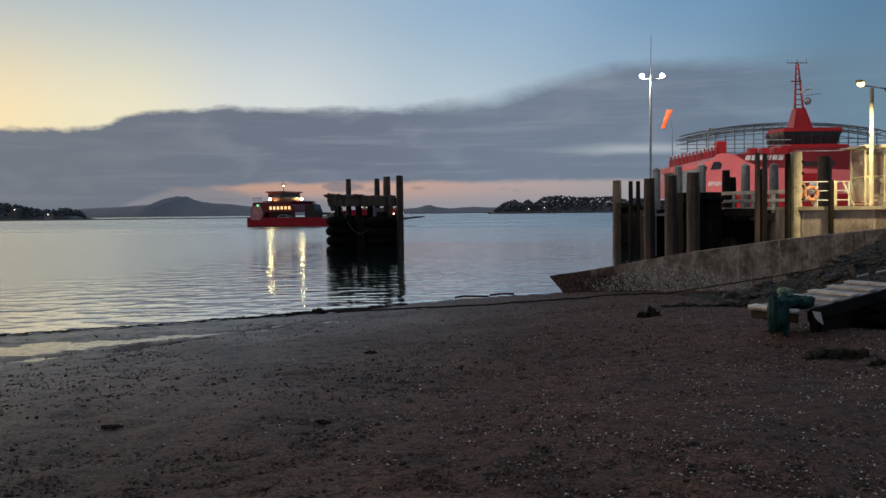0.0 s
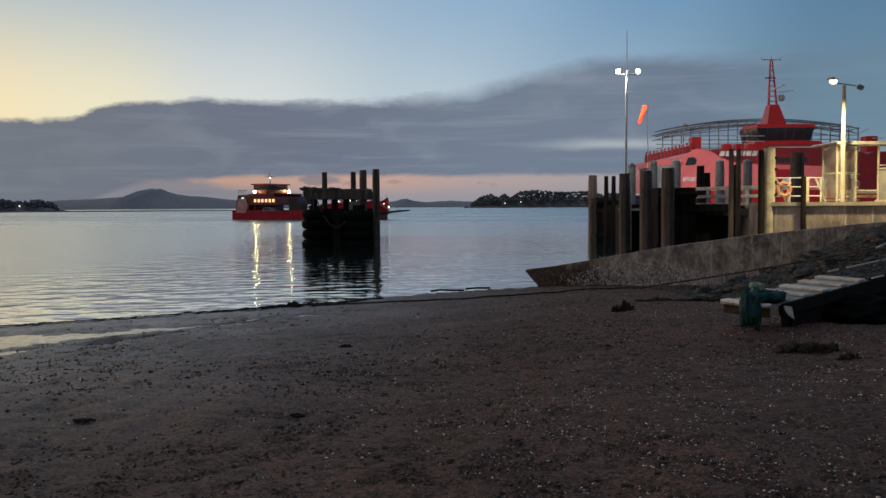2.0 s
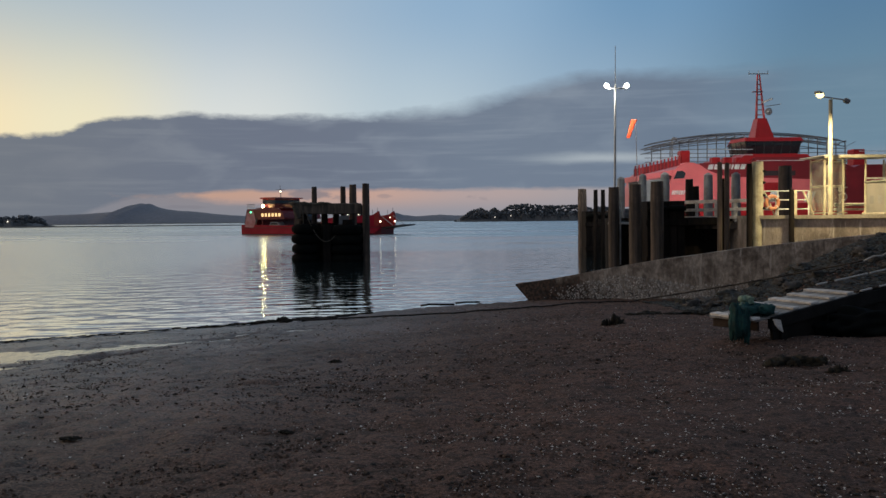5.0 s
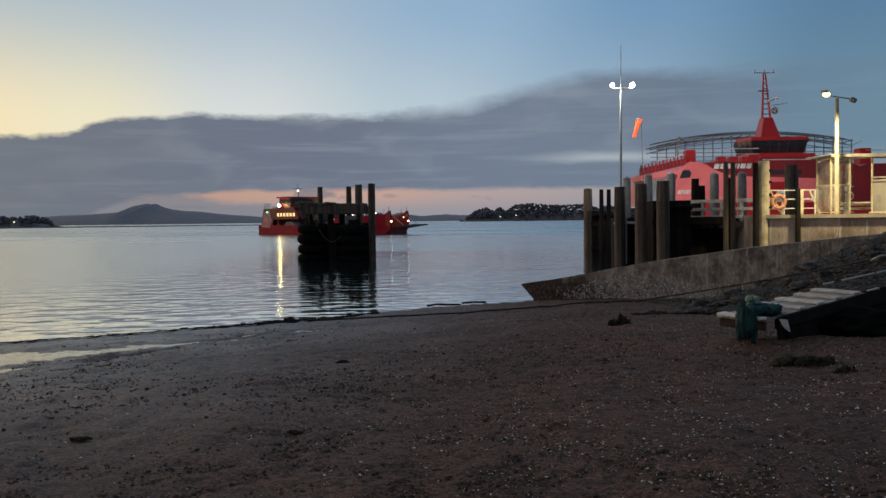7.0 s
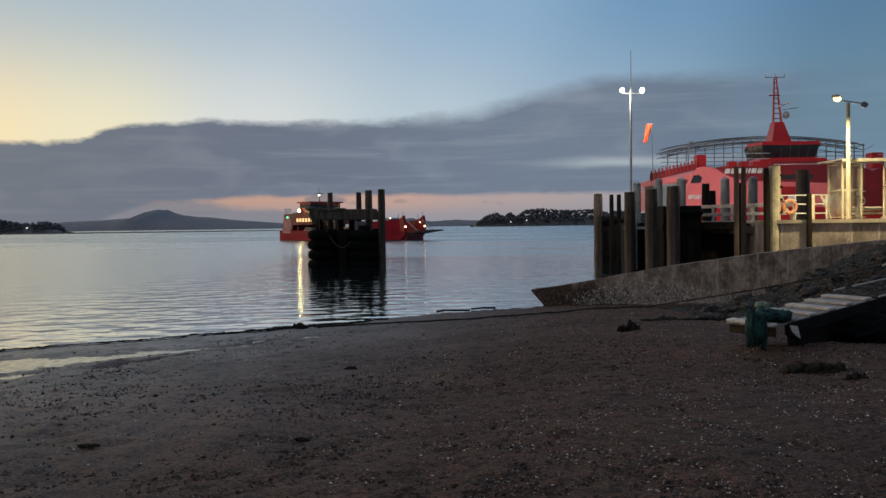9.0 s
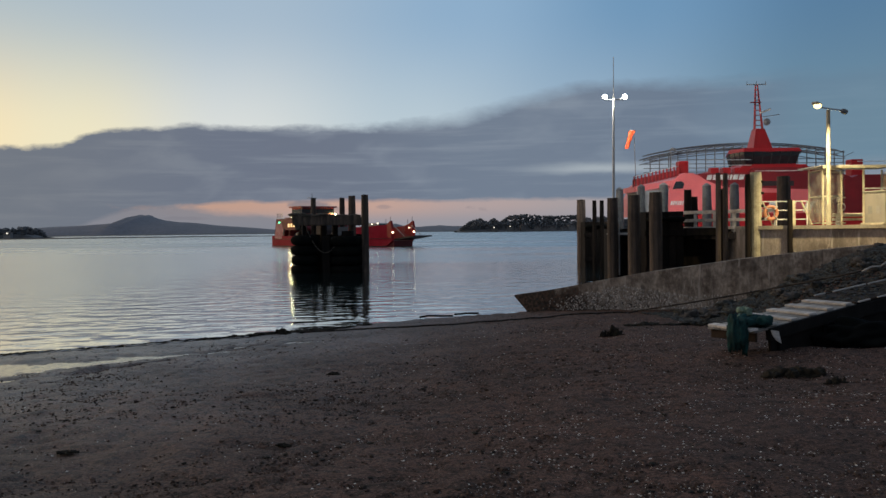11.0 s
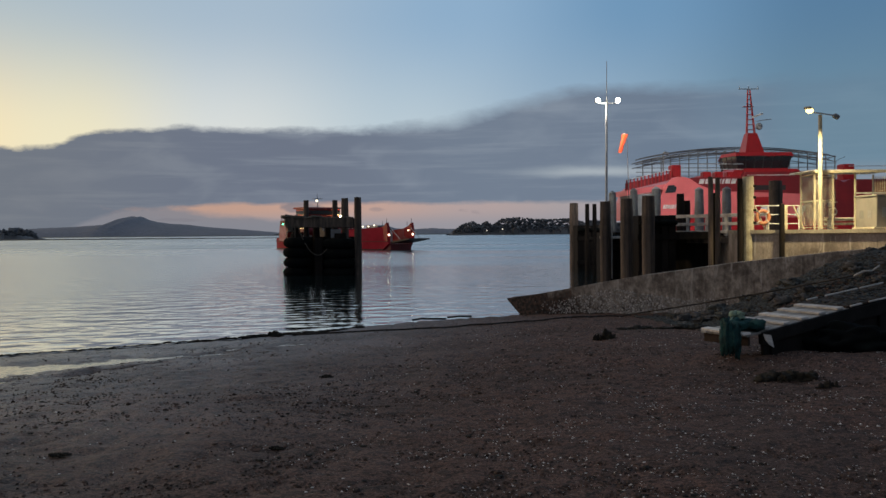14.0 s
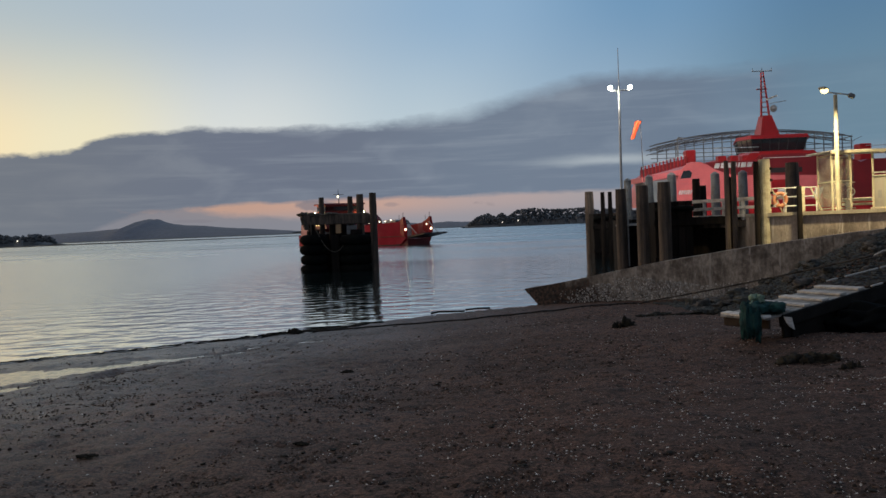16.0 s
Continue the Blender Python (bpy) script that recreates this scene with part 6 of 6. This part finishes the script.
    for y in (-1.85, 1.85):
        part("ramp_stay", tube(B(), (31.5, y, 3.4), (34.2, y, 1.6), 0.06, 0.06, 6), "white", t)
    for x, y, z, r, m in ((24.6, -4.4, 3.5, 0.09, "small_lamp"), (25.8, -4.1, 3.65, 0.09, "small_lamp"), (26.8, -3.8, 3.6, 0.10, "small_lamp"), (27.8, -3.4, 3.62, 0.09, "small_lamp"),
                          (28.8, -3.0, 3.75, 0.10, "small_lamp"), (31.75, -2.25, 2.3, 0.16, "small_lamp"), (31.75, 2.1, 2.35, 0.16, "small_lamp"), (30.8, 1.9, 3.0, 0.09, "small_lamp")):
        bm = B()
        bmesh.ops.create_icosphere(bm, subdivisions=2, radius=r, matrix=Matrix.Translation((x, y, z)))
        part("deck_lamp", bm, m, t, smooth=True)
    bm = B()
    polyline(bm, [(21.4 + 0.36 * k, -5.0 + 0.011 * k * k * 0.6, 3.2 + 0.55 * math.sin(k * 0.5) ** 2) for k in range(20)], 0.035, 5)
    part("deck_railing", bm, "ship_grey", t)
    bars(t, 17.6, -half - 0.02, 1.6, (0.35, 0.35, 0.3, 0.35, 0.3, 0.35), 0.5, 0.12, 0.15)

    def cargo(name, label, cat, x, y, L, W, H, mat, van=False):
        o = part(name, B(), mat, t, label)
        bm = B()
        if van:
            prism(bm, [(x, 1.0), (x, 0.95 + H), (x + L * 0.75, 0.95 + H), (x + L, 0.95 + H * 0.55), (x + L, 1.0)], y - W / 2, y + W / 2)
        else:
            prism(bm, [(x, 1.15), (x + 0.1, 1.75), (x + 0.9, 1.85), (x + 1.3, 2.42), (x + 2.9, 2.42), (x + 3.5, 1.85), (x + L, 1.75), (x + L, 1.15)], y - W / 2, y + W / 2)
        bmesh.ops.bevel(bm, geom=bm.edges[:], offset=0.05, segments=1, affect="EDGES", clamp_overlap=True)
        bm.to_mesh(o.data)
        bm.free()
        part("windows", prism(B(), [(x + 1.15, 1.88), (x + 1.4, 2.34), (x + 2.8, 2.34), (x + 3.2, 1.88)] if not van else [(x + L * 0.72, 1.0 + H * 0.6), (x + L * 0.74, 0.8 + H), (x + L * 0.8, 0.8 + H), (x + L * 0.95, 1.0 + H * 0.6)], y - W / 2 - 0.02, y + W / 2 + 0.02), "dark_glass", o)
    cargo("box_truck", "dark box truck on the car deck", "truck", 13.2, -3.4, 2.9, 2.2, 3.4, "antifoul", True)
    cargo("white_car", "white car on the car deck", "car", 6.2, -4.0, 4.2, 1.7, 1.5, "white")
    cargo("pale_car", "pale car on the car deck", "car", 17.0, -3.8, 4.2, 1.7, 1.5, "white")
    cargo("pale_van", "pale high-roofed van on the car deck", "van", 22.6, 0.4, 4.6, 2.1, 2.9, "white", True)
    return t


arriving = build_arriving_ferry()


# ---- far shores ----
def ridge(name, label, x0, x1, y, heights, depth, mat, jag, seed):
    """A long hill: heights are (share of the length, metres)."""
    bm = B()
    n = 160
    hs, ps = [h for _, h in heights], [p for p, _ in heights]
    rows = []
    for j, (dy, k) in enumerate(((0, 0.0), (0.12, 0.45), (0.4, 0.85), (0.6, 1.0), (1.0, 0.0))):
        row = []
        for i in range(n + 1):
            w = i / n
            h = float(np.interp(w, ps, hs))
            x = x0 + (x1 - x0) * w
            nz = jag * (noise.noise((w * 40 + seed, j * 0.7, 0)) + 0.6 * noise.noise((w * 110 + seed, j, 3)))
            z = max(0.0, h * k + nz * (1 if 0 < k else 0)) - (0.6 if k == 0 else 0)
            row.append(bm.verts.new((x, y + dy * depth, z)))
        rows.append(row)
    for a, b in zip(rows, rows[1:]):
        for i in range(n):
            bm.faces.new((a[i], a[i + 1], b[i + 1], b[i]))
    return tagged(part(name, bm, mat, smooth=True), label, "hill", kind="structure")


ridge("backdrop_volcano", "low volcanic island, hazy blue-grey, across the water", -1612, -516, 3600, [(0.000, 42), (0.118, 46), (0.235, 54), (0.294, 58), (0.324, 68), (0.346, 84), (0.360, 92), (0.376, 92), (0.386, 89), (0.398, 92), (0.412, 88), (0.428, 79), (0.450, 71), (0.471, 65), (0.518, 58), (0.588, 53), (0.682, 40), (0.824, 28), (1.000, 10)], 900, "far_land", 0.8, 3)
ridge("backdrop_shore", "thin dark strip of far shore on the horizon", -1500, 340, 2500, [(0, 3), (0.3, 3.2), (0.6, 3), (1, 3)], 120, "far_wood", 0.5, 5)
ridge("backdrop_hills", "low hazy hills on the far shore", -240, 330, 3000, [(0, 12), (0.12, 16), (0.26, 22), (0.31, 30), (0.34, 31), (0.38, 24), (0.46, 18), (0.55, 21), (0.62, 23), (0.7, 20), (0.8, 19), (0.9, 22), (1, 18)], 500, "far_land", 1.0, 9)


def far_woods(name, label, x0, x1, y, prof, count, size, seed):
    rng = random.Random(seed)
    bm = B()
    ps, hs = [p for p, _ in prof], [h for _, h in prof]
    for k in range(count):
        w = rng.random()
        h = float(np.interp(w, ps, hs))
        s = size * rng.uniform(0.5, 1.25)
        zz = max(min(5.5, h * 0.5), h * (rng.random() ** 0.5) - s * 0.45)
        far = rng.uniform(0, 50)
        blob(bm, ((x0 + (x1 - x0) * w) * (y + far) / y, y + far, zz), (s, s, s * rng.uniform(0.6, 0.95)), 1, 0.35, 1.6, rng.uniform(0, 180), k)
    return tagged(part(name, bm, "far_wood"), label, "woods", kind="stuff")


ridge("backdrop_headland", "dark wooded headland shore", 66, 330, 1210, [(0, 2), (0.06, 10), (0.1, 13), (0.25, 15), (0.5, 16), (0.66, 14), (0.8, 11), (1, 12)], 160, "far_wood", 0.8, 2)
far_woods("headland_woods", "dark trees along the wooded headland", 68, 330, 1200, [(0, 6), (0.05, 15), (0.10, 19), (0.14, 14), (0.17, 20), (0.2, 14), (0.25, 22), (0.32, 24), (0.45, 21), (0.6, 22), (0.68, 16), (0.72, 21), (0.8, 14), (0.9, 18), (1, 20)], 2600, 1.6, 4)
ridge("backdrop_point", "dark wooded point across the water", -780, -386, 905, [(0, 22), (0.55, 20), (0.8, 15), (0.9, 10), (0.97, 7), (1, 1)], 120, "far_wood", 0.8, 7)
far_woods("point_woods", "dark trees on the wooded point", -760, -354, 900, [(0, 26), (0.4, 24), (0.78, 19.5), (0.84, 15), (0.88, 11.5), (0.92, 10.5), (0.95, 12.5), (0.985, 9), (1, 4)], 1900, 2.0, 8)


ridge("backdrop_shore", "pale strip of beach and sea walls below the headland trees", 70, 332, 1197, [(0, 0.8), (0.08, 2.6), (0.3, 3.4), (0.5, 2.9), (0.7, 3.6), (1, 3.2)], 14, "far_shore", 0.5, 12)
ridge("backdrop_spit", "low dark reef lying across the harbour mouth", -430, -30, 700, [(0, 1.1), (0.3, 0.95), (0.6, 0.8), (0.85, 0.5), (1, 0.1)], 12, "rock", 0.15, 13)


def far_house(x, y, z, w, lit):
    t = thing("house", "small pale house among dark trees on the shore", "house", (x, y, z), random.uniform(-15, 15), "houses on the far shore")
    part("wall", box(B(), (0, 0, (3.0 - z) / 2), (w, 6, 3.0 + z)), "house", t)
    bm = B()
    prism(bm, [(-w / 2 - 0.4, 3.0), (0, 4.6), (w / 2 + 0.4, 3.0)], -3.4, 3.4)
    part("roof", bm, "roof", t)
    for k in (-0.25, 0.25):
        part("window", box(B(), (w * k, -3.02, 1.7), (1.2, 0.06, 1.1)), "dark_glass", t)
    if lit:
        bm = B()
        bmesh.ops.create_icosphere(bm, subdivisions=1, radius=0.7, matrix=Matrix.Translation((0.5, -3.6, 3.0)))
        part("porch_lamp", bm, "far_lamp", t)


random.seed(4)
for x, z, w, lit in ((112, 3.0, 9, True), (133, 4.5, 8, True), (141, 1.5, 10, False), (170, 4.0, 9, False), (180, 2.5, 8, False), (188, 3.5, 12, False), (206, 2.0, 12, False), (150, 5, 7, False), (214, 5.0, 9, False)):
    far_house(x, 1190, z, w, lit)
for x, z in ((-420, 7.5), (-388, 2.5)):
    far_house(x, 893, z, 7, True)


def motions():
    """The arriving ferry swings its bow towards the beach while it closes."""
    rows = [(0.0, -38.05, 190.0, 22.4), (1.5, -35.9, 188.0, 26.0), (3.5, -32.5, 185.0, 31.0), (5.2, -29.3, 181.7, 36.3), (7.0, -26.4, 178.0, 41.3),
            (9.0, -23.5, 174.0, 46.4), (10.7, -21.3, 170.7, 50.0), (12.5, -19.3, 167.0, 53.4), (14.5, -17.2, 163.0, 57.0), (16.0, -16.0, 160.1, 59.2)]
    walk(arriving, [(t, pose(x, y, 0, 0, 0, -h)) for t, x, y, h in rows])
    # the windsock stirs a little
    sway = ((0.0, 7, 0), (1.0, -5, 6), (2.0, 1, 4), (3.0, 1, -4), (4.0, -3, 3), (5.2, 2, -3), (6.5, -2, 0), (7.5, 3, 5), (8.5, 0, -4), (9.5, -6, 2),
            (10.7, 0, 4), (12.0, 4, 0), (13.0, -5, -5), (14.0, -2, 3), (15.0, 1, 0), (16.0, 6, 4))
    walk(windsock_cloth, [(t, pose(*SOCK_TOP, 0.5 * b, 0.5 * a, 0)) for t, a, b in sway])
    # the rippled surface drifts slowly towards the beach
    walk(sea_sheet, [(t, pose(0.10 * t, -0.32 * t, 0)) for t in (0.0, 4.0, 8.0, 12.0, 16.0)])


motions()
